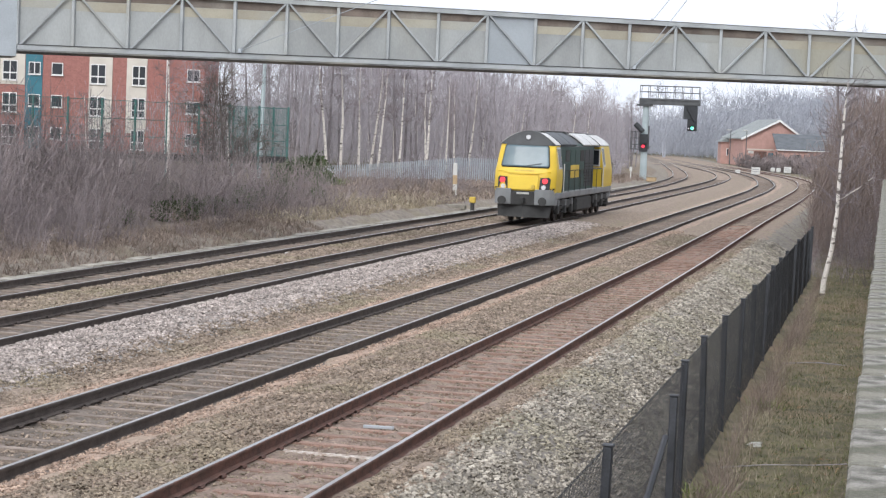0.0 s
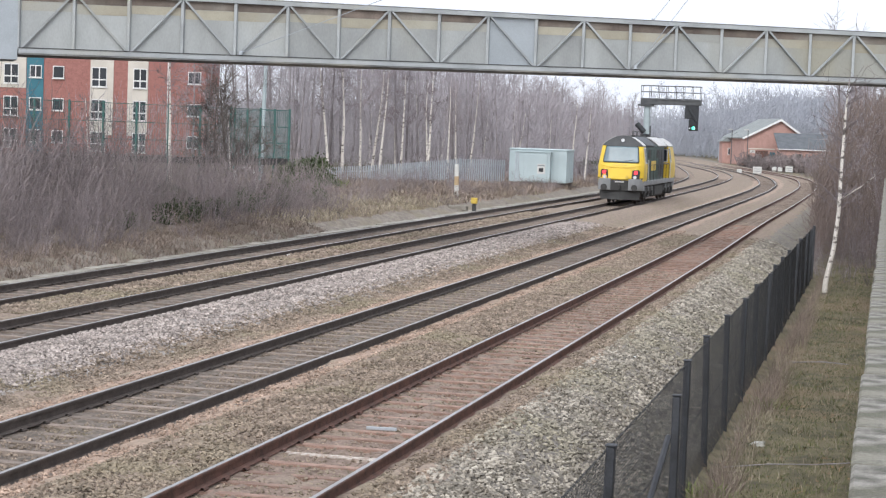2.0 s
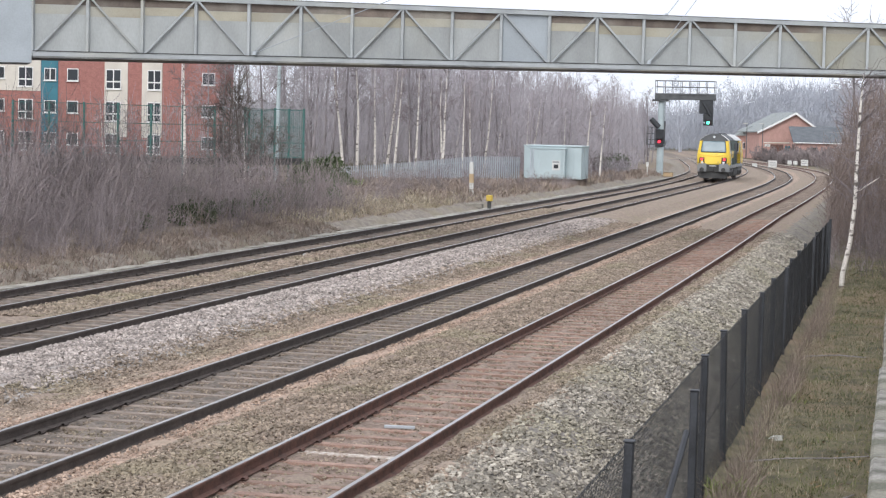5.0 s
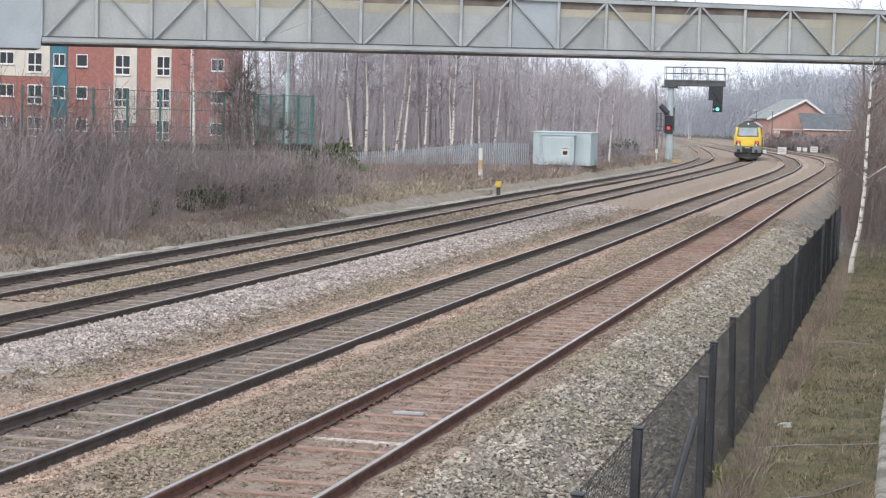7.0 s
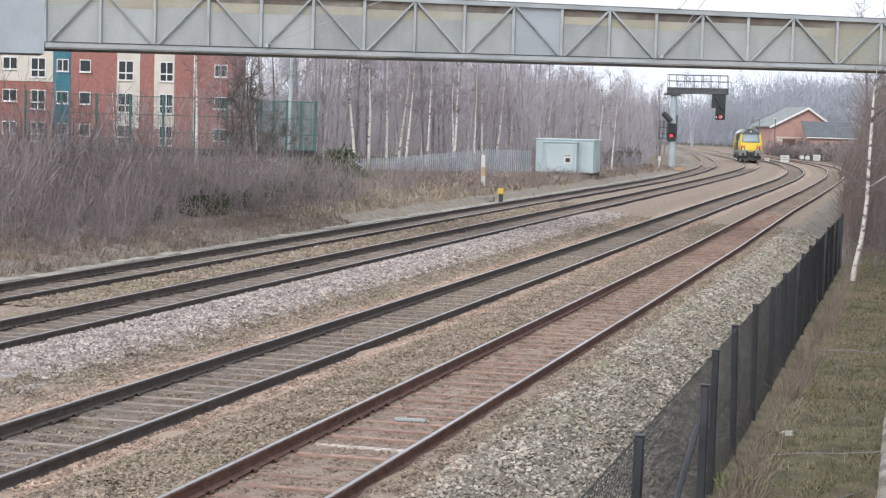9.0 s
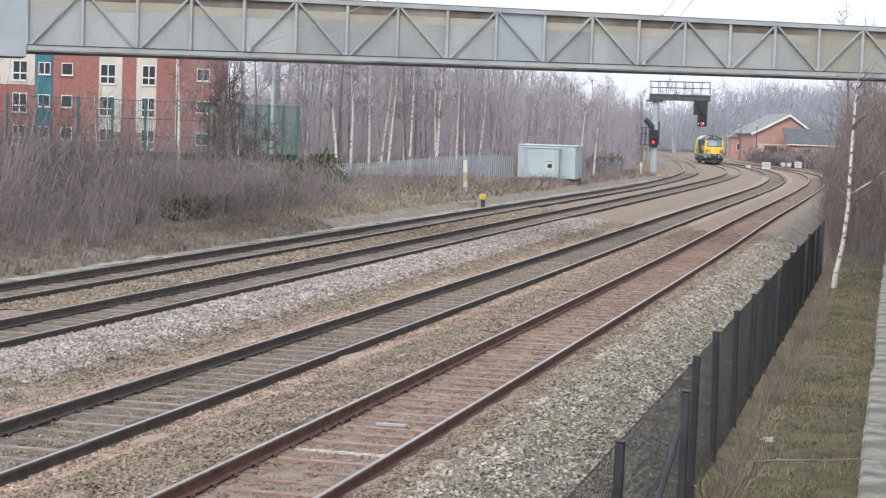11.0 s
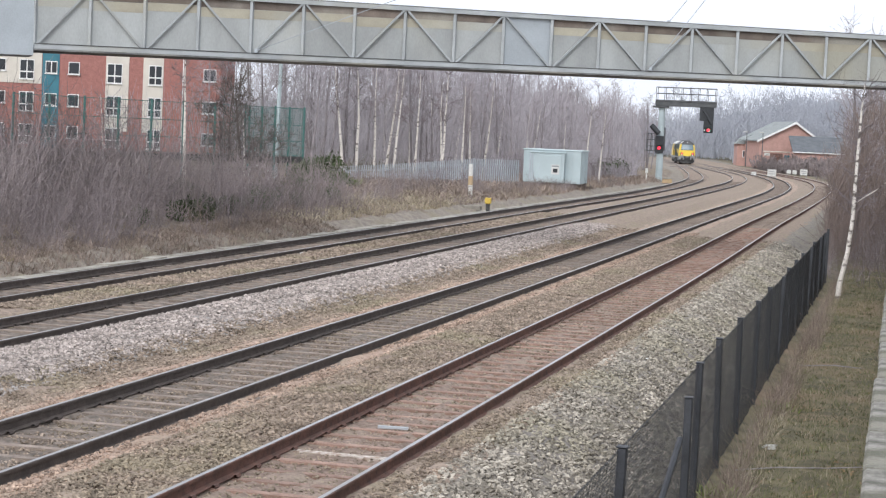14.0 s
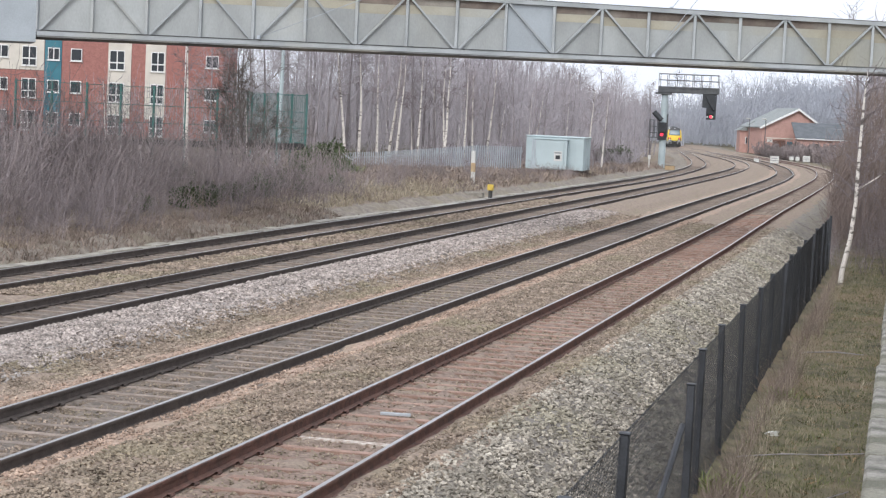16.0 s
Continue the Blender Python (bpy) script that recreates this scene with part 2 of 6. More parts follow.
def beam(bm, a, b, w, h, slot=0):
    """A rectangular bar from a to b, w across and h high."""
    a, b = Vector(a), Vector(b)
    d = b - a
    m = Matrix.Translation((a + b) / 2) @ d.to_track_quat("Y", "Z").to_matrix().to_4x4()
    r = bmesh.ops.create_cube(bm, size=1.0, matrix=m @ Matrix.Diagonal((w, d.length, h, 1)))
    for f in {f for v in r["verts"] for f in v.link_faces}:
        f.material_index = slot
    return bm


def prism(bm, outline, y0, y1, slot=0, m=None):
    """A closed outline in x, z drawn out from y0 to y1."""
    m = m or Matrix()
    a = [bm.verts.new(m @ Vector((x, y0, z))) for x, z in outline]
    b = [bm.verts.new(m @ Vector((x, y1, z))) for x, z in outline]
    fs = [bm.faces.new(a), bm.faces.new(b[::-1])]
    for i in range(len(a)):
        j = (i + 1) % len(a)
        fs.append(bm.faces.new((a[j], a[i], b[i], b[j])))
    for f in fs:
        f.material_index = slot
    bmesh.ops.recalc_face_normals(bm, faces=fs)
    return bm


def raw_mesh(name, verts, faces, material, slots=None, smooth=False):
    """A mesh from numpy arrays of vertices and equal-sized faces."""
    me = bpy.data.meshes.new(name)
    k = faces.shape[1]
    me.vertices.add(len(verts))
    me.vertices.foreach_set("co", np.asarray(verts, np.float32).ravel())
    me.loops.add(faces.size)
    me.loops.foreach_set("vertex_index", faces.astype(np.int32).ravel())
    me.polygons.add(len(faces))
    me.polygons.foreach_set("loop_start", np.arange(0, faces.size, k, dtype=np.int32))
    for m in material if isinstance(material, (list, tuple)) else [material]:
        me.materials.append(m)
    if slots is not None:
        me.polygons.foreach_set("material_index", np.asarray(slots, np.int32))
    me.polygons.foreach_set("use_smooth", np.full(len(faces), smooth))
    me.update(calc_edges=True)
    return me


def tubes(name, a, b, ra, rb, material, sides=3, slots=None):
    """Many thin tapered bars at once, from points a to points b."""
    a, b, ra, rb = (np.asarray(v, float) for v in (a, b, ra, rb))
    d = b - a
    d /= np.linalg.norm(d, axis=1)[:, None] + 1e-9
    ref = np.where(np.abs(d[:, 2:3]) > 0.9, [[1.0, 0, 0]], [[0, 0, 1.0]])
    u = np.cross(d, ref)
    u /= np.linalg.norm(u, axis=1)[:, None] + 1e-9
    w = np.cross(d, u)
    rings = []
    for p, r in ((a, ra), (b, rb)):
        for k in range(sides):
            t = 2 * math.pi * k / sides
            rings.append(p + r[:, None] * (math.cos(t) * u + math.sin(t) * w))
    v = np.stack(rings, 1).reshape(-1, 3)
    base = np.arange(len(a))[:, None, None] * 2 * sides
    q = np.array([[k, (k + 1) % sides, sides + (k + 1) % sides, sides + k] for k in range(sides)])
    f = (base + q[None]).reshape(-1, 4)
    return raw_mesh(name, v, f, material, None if slots is None else np.repeat(slots, sides))


# ---- the line of the railway: bend of the whole formation ----
NODE_S = [0, 40, 80, 120, 160, 200, 240, 290, 340, 420, 1200]
NODE_K = [0.00003, 0.00025, -0.00014, 0.00024, 0.00046, 0.00235, 0.00183, -0.00002, -0.00048, 0, 0]
LINE_S = np.arange(-60.0, 900.0, 1.0)
_th = np.cumsum(np.interp(LINE_S, NODE_S, NODE_K))
LINE_T = _th - np.interp(0, LINE_S, _th) - 0.00849
LINE_X = np.cumsum(-np.sin(LINE_T))
LINE_Y = np.cumsum(np.cos(LINE_T))
LINE_X -= np.interp(0, LINE_S, LINE_X)
LINE_Y -= np.interp(0, LINE_S, LINE_Y)
TRACKS = [-6.32, -9.70, -14.91, -18.23]
# how each track draws in or out on the bend: places along the line, offsets there
ALIGN = [([60, 90, 160, 203, 228, 246, 290], [-6.32, -6.5, -6.45, -7.0, -7.6, -8.2, -8.5]),
         ([60, 100, 150, 170, 190, 215, 245, 290], [-9.70, -9.85, -9.85, -10.15, -10.85, -11.45, -11.8, -11.9]),
         ([90, 130, 220, 260, 300], [-14.91, -15.0, -15.1, -15.0, -14.91]),
         ([90, 130, 150, 168, 190, 212, 237, 257, 279, 305, 330], [-18.23, -18.05, -18.3, -18.75, -19.35, -19.95, -19.9, -19.2, -17.9, -16.2, -15.0])]


def track_o(k, s):
    """The offset of the middle of track k at s metres along the line."""
    return np.interp(s, *ALIGN[k])


def line(s, o):
    """The place s metres along the line and o metres to its right, and the heading."""
    x, y, t = (np.interp(s, LINE_S, a) for a in (LINE_X, LINE_Y, LINE_T))
    return x + o * np.cos(t), y + o * np.sin(t), t


def offset_of(x, y):
    """How far right of the line a place lies, near enough."""
    xc, t = np.interp(y, LINE_Y, LINE_X), np.interp(y, LINE_Y, LINE_T)
    o = (x - xc) * np.cos(t)
    s = np.interp(y, LINE_Y, LINE_S) + o * np.sin(t)
    # straighten the tracks that draw in, so that the bed follows each of them
    was = [-26.0 + 0 * s] + [track_o(k, s) for k in (3, 2, 1, 0)] + [-2.8 + 0 * s]
    now = [-26.0] + TRACKS[::-1] + [-2.8]
    out = o
    for k in range(5):
        inside = (o >= was[k]) & (o < was[k + 1])
        out = np.where(inside, now[k] + (o - was[k]) / np.maximum(was[k + 1] - was[k], 0.3) * (now[k + 1] - now[k]), out)
    return out


PROFILE = [(-400, 0.4), (-60, 0.3), (-36, 0.1), (-28, 0.15), (-23.5, 0.15), (-21.6, -0.05), (-20.9, -0.3), (-20.0, -0.3), (-19.6, -0.14)]
for c in TRACKS[::-1]:  # ballast boxed up outside each pair of rails, lower between them
    PROFILE += [(c - 0.9, -0.115), (c - 0.7, -0.19), (c + 0.7, -0.19), (c + 0.9, -0.115)]
PROFILE += [(-13.4, -0.02), (-12.3, -0.05), (-11.6, -0.2), (-8.1, -0.08), (-4.9, -0.12), (-4.4, -0.2), (-2.8, -0.95), (-2.5, -1.05), (-0.2, -1.1), (0.3, -1.1), (0.5, 2.05), (8, 2.1), (60, 2.3), (400, 2.6)]
PROFILE.sort()
PROFILE_O, PROFILE_Z = [p[0] for p in PROFILE], [p[1] for p in PROFILE]
LOW_N = PROFILE_O.index(-0.2) + 1


def ground_z(x, y):
    """Height of the ground; the raised path ends beyond 70 m."""
    o = offset_of(x, y)
    z = np.interp(o, PROFILE_O, PROFILE_Z)
    low = np.interp(o, PROFILE_O[:LOW_N] + [30, 400], PROFILE_Z[:LOW_N] + [-0.4, 0.5])
    k = np.clip((y - 66) / 10, 0, 1)
    z = z * (1 - k) + low * k
    return np.where(y > 250, z * np.clip((420 - y) / 170, 0, 1) + 0.3 * np.clip((y - 250) / 170, 0, 1), z)


# ---- the ground: one sheet to the horizon ----
def make_ground():
    xs = np.concatenate([np.linspace(-1800, -80, 18)[:-1], np.arange(-80, -32, 2.0), np.arange(-32, -21, 0.25), np.arange(-21, -2.0, 0.12), np.arange(-2, 3.0, 0.25), np.arange(3, 20, 2.0), np.linspace(20, 1800, 18)])
    ys = np.concatenate([np.linspace(-1500, -20, 8)[:-1], np.arange(-20, 10, 2.0), np.arange(10, 90, 0.5), np.arange(90, 220, 1.5), np.arange(220, 440, 4.0), np.linspace(440, 3000, 16)])
    gx, gy = np.meshgrid(xs, ys)
    rng = np.random.default_rng(3)
    near = (gx > -34) & (gx < 3) & (gy > 5) & (gy < 230)
    z = ground_z(gx, gy)
    o = offset_of(gx, gy)
    bumpy = np.where(o < -21, 0.05, np.where((o > -2.6) & (o < 0.2), 0.014, 0.018))
    z = z + np.where(near, rng.normal(0, 1, z.shape) * bumpy, 0)
    v = np.stack([gx, gy, z], -1).reshape(-1, 3)
    ny, nx = gx.shape
    i = np.arange(nx - 1)[None, :] + nx * np.arange(ny - 1)[:, None]
    f = np.stack([i, i + 1, i + nx + 1, i + nx], -1).reshape(-1, 4)
    c = v[f].mean(1)
    oc = offset_of(c[:, 0], c[:, 1]) 
    oc = oc + rng.normal(0, 0.07, len(c)) * (oc < -3.2)
    # grey ballast, brown ballast, fresh ballast, oily four-foot, rusty four-foot, ash, grass, scrub, far, sandy
    edges = [(-900, 8), (-45, 7), (-21.8, 5), (-19.5, 1), (-19.05, 3), (-17.42, 1), (-15.72, 3), (-14.1, 2), (-11.8, 1), (-11.25, 9), (-10.6, 3), (-8.85, 9), (-8.4, 1), (-7.12, 4), (-5.52, 1), (-4.75, 0), (-2.75, 6), (2.0, 8)]
    slot = np.zeros(len(c), int)
    for lo, k in edges:
        slot[oc >= lo] = k
    slot[(slot == 2) & (c[:, 1] > 74 + rng.normal(0, 3, len(c)))] = 1
    slot[(slot == 8) & (c[:, 1] < 90) & (c[:, 0] > 0) & (c[:, 0] < 30)] = 6
    slot[(slot == 4) & (c[:, 1] > 84 + rng.normal(0, 6, len(c)))] = 1
    slot[c[:, 1] > 400] = 8
    me = raw_mesh("ground", v, f, [M_BALLAST, M_BROWN, M_WHITE, M_BED, M_RUSTBED, M_CESS, M_GRASS, M_SCRUB, M_FIELD, M_SAND], slot, True)
    tagged(new("ground", me), "ballasted railway formation with ash cess and rough grass verges", "ground", kind="structure")


make_ground()


# ---- the four tracks ----
RAIL = [(-0.07, -0.159), (0.07, -0.159), (0.07, -0.148), (0.012, -0.13), (0.009, -0.045), (0.036, -0.036), (0.036, -0.008), (0.026, 0.0), (-0.026, 0.0), (-0.036, -0.008), (-0.036, -0.036), (-0.009, -0.045), (-0.012, -0.13), (-0.07, -0.148)]


def rail_mesh(number, d, side_material, s0=-14.0, s1=560.0):
    s = np.concatenate([np.arange(s0, 330, 4.0), np.arange(330, s1, 8.0)])
    n = len(RAIL)
    pr = np.array(RAIL)
    x, y, t = line(s[:, None], track_o(number, s)[:, None] + d + pr[None, :, 0])
    v = np.stack([x, y, np.broadcast_to(pr[None, :, 1], x.shape)], -1).reshape(-1, 3)
    k = np.arange(len(s) - 1)[:, None] * n
    j = np.arange(n)[None]
    f = np.stack([k + j, k + (j + 1) % n, k + n + (j + 1) % n, k + n + j], -1).reshape(-1, 4)
    slot = np.tile((np.arange(n) == 7).astype(int), len(s) - 1)
    return raw_mesh("rail", v, f, [side_material, M_RAILTOP], slot)


def sleeper_mesh(material, w=0.14):
    bm = bmesh.new()
    prism(bm, [(-1.25, -0.3), (1.25, -0.3), (1.25, -0.185), (0.95, -0.163), (-0.95, -0.163), (-1.25, -0.185)], -w / 2, w / 2)
    return mesh_of("sleeper", bm, material)


TRACK_LOOK = [("rust-red running line with rusty sleepers and polished rail heads", M_RAILRED, M_SLEEPRED),
              ("dark running line with grey sleepers and polished rail heads", M_RAILSIDE, M_SLEEPER),
              ("oil-darkened running line on brown ballast", M_RAILSIDE, M_SLEEPER),
              ("dark running line beside the concrete cable trough", M_RAILSIDE, M_SLEEPER)]


def make_track(number, label, side, wood, first):
    tr = thing("railway_track", label, "railway track", "parallel railway tracks")
    for d in (-0.7525, 0.7525):
        part("rail", rail_mesh(number, d, side, s1=328.0 if number == 3 else 560.0), None, tr, "steel rail with a polished head")
    me = sleeper_mesh(wood)
    grey_me = sleeper_mesh(M_SLEEPER)
    pale_me = sleeper_mesh(M_SLEEPWHITE)
    rng = random.Random(int(-TRACKS[number] * 100))
    a, b, ends = [], [], []
    n = 0
    s = first
    while s < (290 if number == 3 else 330):
        o = float(track_o(number, s))
        x, y, t = line(s, o)
        if n < 290:
            white = number == 0 and abs(s - WHITE_S) < 0.33
            part("sleeper", pale_me if white else grey_me if s > 88 else me, None, tr, "whitened sleeper" if white else "", pose(x, y, rng.uniform(-0.012, 0.006), 0, 0, math.degrees(t) + rng.uniform(-0.5, 0.5)))
        else:
            a.append(line(s, o - 1.25)[:2] + (-0.22,))
            b.append(line(s, o + 1.25)[:2] + (-0.22,))
        if s < 90:
            for d in (-0.7525, 0.7525):
                for e in (-0.1, 0.1):
                    xx, yy, _ = line(s, o + d + e)
                    ends.append((xx, yy))
        n += 1
        s += 0.65
    if a:
        tagged(part("far_sleeper", tubes("far_sleeper", a, b, np.full(len(a), 0.1), np.full(len(a), 0.1), M_SLEEPER, 4), None, tr), kind="stuff")
    e = np.array(ends)
    z = np.full((len(e), 1), -0.15)
    tagged(part("rail_fastening", tubes("rail_fastening", np.hstack([e - [0, 0.06], z]), np.hstack([e + [0, 0.06], z]), np.full(len(e), 0.028), np.full(len(e), 0.028), side, 6), None, tr), kind="stuff")
    return tr


WHITE_S = 20.9
for number, looks in enumerate(TRACK_LOOK):
    make_track(number, *looks, 6.0)


# ---- loose ballast stones near the camera ----
def stones(name, o0, o1, s0, s1, per_m2, size, material, seed, lift=0.0):
    rng = np.random.default_rng(seed)
    n = int((o1 - o0) * (s1 - s0) * per_m2)
    s = s0 + (s1 - s0) * rng.random(n) ** 1.5
    x, y, _ = line(s, rng.uniform(o0, o1, n))
    z = ground_z(x, y) + lift
    r = size * rng.uniform(0.55, 1.35, n) * (1 + np.clip((s - 25) / 60, 0, 1.2))
    unit = np.array([[1, 0, 0], [-1, 0, 0], [0, 1, 0], [0, -1, 0], [0, 0, 1], [0, 0, -1]], float)
    v = unit[None] * rng.uniform(0.6, 1.3, (n, 6, 1)) + rng.normal(0, 0.22, (n, 6, 3))
    ax = rng.normal(0, 1, (n, 3))
    ax /= np.linalg.norm(ax, axis=1)[:, None]
    th = rng.uniform(0, 3.1, n)[:, None, None]
    k = np.broadcast_to(ax[:, None], v.shape)
    v = v * np.cos(th) + np.cross(k, v) * np.sin(th) + k * (k * v).sum(-1, keepdims=True) * (1 - np.cos(th))
    v = v * r[:, None, None] * [1, 1, 0.75] + np.stack([x, y, z + r * 0.15], 1)[:, None]
    q = np.array([[0, 2, 4], [2, 1, 4], [1, 3, 4], [3, 0, 4], [2, 0, 5], [1, 2, 5], [3, 1, 5], [0, 3, 5]])
    f = (np.arange(n)[:, None, None] * 6 + q[None]).reshape(-1, 3)
    me = raw_mesh(name, v.reshape(-1, 3), f, material)
    return tagged(new(name, me), kind="stuff")


tagged(stones("ballast_stones", -5.0, -2.75, 11, 75, 290, 0.031, M_STONE, 1, 0.012), "loose grey ballast on the sloping shoulder", "ballast")
tagged(stones("ballast_stones", -5.4, -4.85, 11, 75, 300, 0.025, M_STONEBR, 8, 0.01), "brown ballast beside the rusty rail", "ballast")
tagged(stones("ballast_stones", -8.42, -7.15, 14, 75, 330, 0.026, M_STONEBR, 2, 0.014), "loose mossy ballast between two tracks", "ballast")
tagged(stones("ballast_stones", -6.98, -5.66, 14, 55, 150, 0.019, M_STONEBR, 3, 0.006), "rusty ballast between the rails", "ballast")
tagged(stones("ballast_stones", -10.36, -9.04, 18, 55, 150, 0.019, M_STONEBR, 4, 0.006), "dull ballast between the rails", "ballast")
tagged(stones("ballast_stones", -14.0, -12.0, 24, 80, 230, 0.032, M_STONEWH, 5, 0.012), "heap of fresh pale ballast beside the track", "ballast")
tagged(stones("ballast_stones", -12.3, -11.1, 22, 80, 260, 0.025, M_STONEBR, 6, 0.012), "brown ballast and dirt between the track pairs", "ballast")
for o0, o1 in ((-8.9, -8.25), (-11.35, -10.6)):
    tagged(stones("ballast_stones", o0, o1, 15, 78, 210, 0.022, M_STONESAND, int(-o0), 0.004), "sandy pink-brown ballast beside the rail", "ballast")
tagged(stones("ballast_stones", -17.4, -15.8, 33, 90, 120, 0.03, M_STONEBR, 7, 0.014), "brown ballast between two far tracks", "ballast")


# ---- the skew footbridge ----
BR_A, BR_B = Vector((-25.68, 52.05, 5.5)), Vector((-1.33, 65.94, 5.80))


def make_bridge():
    br = thing("footbridge", "pale grey steel truss footbridge with stained sheet sides", "footbridge")
    step = (BR_B - BR_A) / 17
    side = Vector((step.y, -step.x, 0)).normalized()
    for far in (0, 1):
        off = side * (0.0 if far == 0 else -2.2)
        base = BR_A - step * 0.0 + off
        n0, n1 = (0, 22)
        p0, p1 = base, base + step * n1
        H0, H1 = 2.1, 2.1 - 0.0135 * n1
        up = Vector((0, 0, 1))
        bm = bmesh.new()
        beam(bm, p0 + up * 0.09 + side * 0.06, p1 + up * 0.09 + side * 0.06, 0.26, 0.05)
        part("bottom_chord", bm, M_CHORDDARK, br, "dark lower flange")
        bm = bmesh.new()
        beam(bm, p0 + up * 0.19 + side * 0.05, p1 + up * 0.19 + side * 0.05, 0.14, 0.14)
        part("lower_rail", bm, M_BRIDGE, br)
        bm = bmesh.new()
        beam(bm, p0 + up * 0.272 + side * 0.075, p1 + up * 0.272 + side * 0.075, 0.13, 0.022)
        part("drip_ledge", bm, M_LEDGEDARK, br, "narrow dark ledge under the sheets")
        bm = bmesh.new()
        beam(bm, p0 + up * (H0 - 0.1) + side * 0.05, p1 + up * (H1 - 0.1) + side * 0.05, 0.16, 0.13)
        part("top_chord", bm, M_BRIDGE, br)
        bm = bmesh.new()
        beam(bm, p0 + up * (H0 - 0.015), p1 + up * (H1 - 0.015), 0.2, 0.03)
        part("coping_strip", bm, M_CHORDDARK, br, "dark grimy coping on the parapet")
        for i in range(n0, n1 + 1):
            q = base + step * i
            H = 2.1 - 0.0135 * (i + 0.5)
            bm = bmesh.new()
            beam(bm, q + up * 0.26 + side * 0.05, q + up * (H - 0.16) + side * 0.05, 0.09, 0.12)
            part("upright", bm, M_BRIDGE, br)
            if i < n1:
                a, b = (0.26, H - 0.17) if i % 2 == 0 else (H - 0.17, 0.26)
                bm = bmesh.new()
                beam(bm, q + step * 0.04 + up * a + side * 0.09, q + step * 0.96 + up * b + side * 0.09, 0.07, 0.06)
                part("diagonal", bm, M_BRIDGE, br)
                bm = bmesh.new()
                beam(bm, q + step * 0.02 + up * (0.26 + (H - 0.42) / 2), q + step * 0.98 + up * (0.26 + (H - 0.42) / 2), 0.02, H - 0.42)
                part("sheet_panel", bm, M_PANELPALE if i == 9 else M_PANEL, br)
                bm = bmesh.new()
                cut = 0.5 + 0.05 * math.sin(i * 2.3 + far)
                beam(bm, q + step * 0.03 + up * (H - 0.16 - cut / 4) + side * 0.014, q + step * 0.97 + up * (H - 0.16 - cut / 4) + side * 0.014, 0.006, cut / 2)
                part("stained_strip", bm, M_PANELPALE if i == 9 else M_STRIP, br, "brown stained strip under the top chord")
                bm = bmesh.new()
                beam(bm, q + step * 0.03 + up * (H - 0.165 - cut * 0.78) + side * 0.014, q + step * 0.97 + up * (H - 0.165 - cut * 0.78) + side * 0.014, 0.006, cut * 0.55)
                part("lap_strip", bm, M_PANELPALE if i == 9 else M_TAN, br, "rust-washed lapped sheet")
    bm = bmesh.new()
    mid = -side * 1.1
    beam(bm, BR_A + mid + Vector((0, 0, 0.1)), BR_A + step * 22 + mid + Vector((0, 0, 0.1)), 1.95, 0.1)
    part("deck", bm, M_CHORDDARK, br)
    # the solid sheeted stair tower at the left end
    bm = bmesh.new()
    beam(bm, BR_A - step * 6 - side * 1.1 + Vector((0, 0, 0.96)), BR_A - step * 0.02 - side * 1.1 + Vector((0, 0, 0.96)), 2.4, 2.1)
    part("end_panel", bm, M_PANELPALE, br, "plain pale sheeted end of the bridge")
    for k in (-5.6, -4.4, 21.0):
        for w in (-0.2, -2.0):
            bm = bmesh.new()
            q = BR_A + step * k + side * w
            g = float(ground_z(q.x, q.y))
            box(bm, (q.x - 0.16, q.y - 0.16, g - 0.3), (q.x + 0.16, q.y + 0.16, q.z), 0.02)
            part("leg", bm, M_BRIDGE, br)
    # stay cables tied to the side
    for i, zz, dv in ((4.1, 0.35, Vector((3.1, 0.6, 1.3))), (12.1, 0.35, Vector((1.27, 0.2, 1.8))), (12.5, 1.93, Vector((1.27, 0.6, 1.8)))):
        q = BR_A + step * i + side * (0.2 if zz < 1 else -0.05) + Vector((0, 0, zz))
        bm = bmesh.new()
        rod(bm, q, q + dv * 3.0, 0.013, n=5)
        box(bm, q - Vector((0.05, 0.05, 0.06)), q + Vector((0.05, 0.05, 0.06)))
        part("stay_wire", bm, M_GALV, br, "thin stay wire clipped to the side")


make_bridge()


# ---- boundary fence, grass strip and concrete wall ----
FENCE_X, FENCE_TOP = -2.38, 0.87


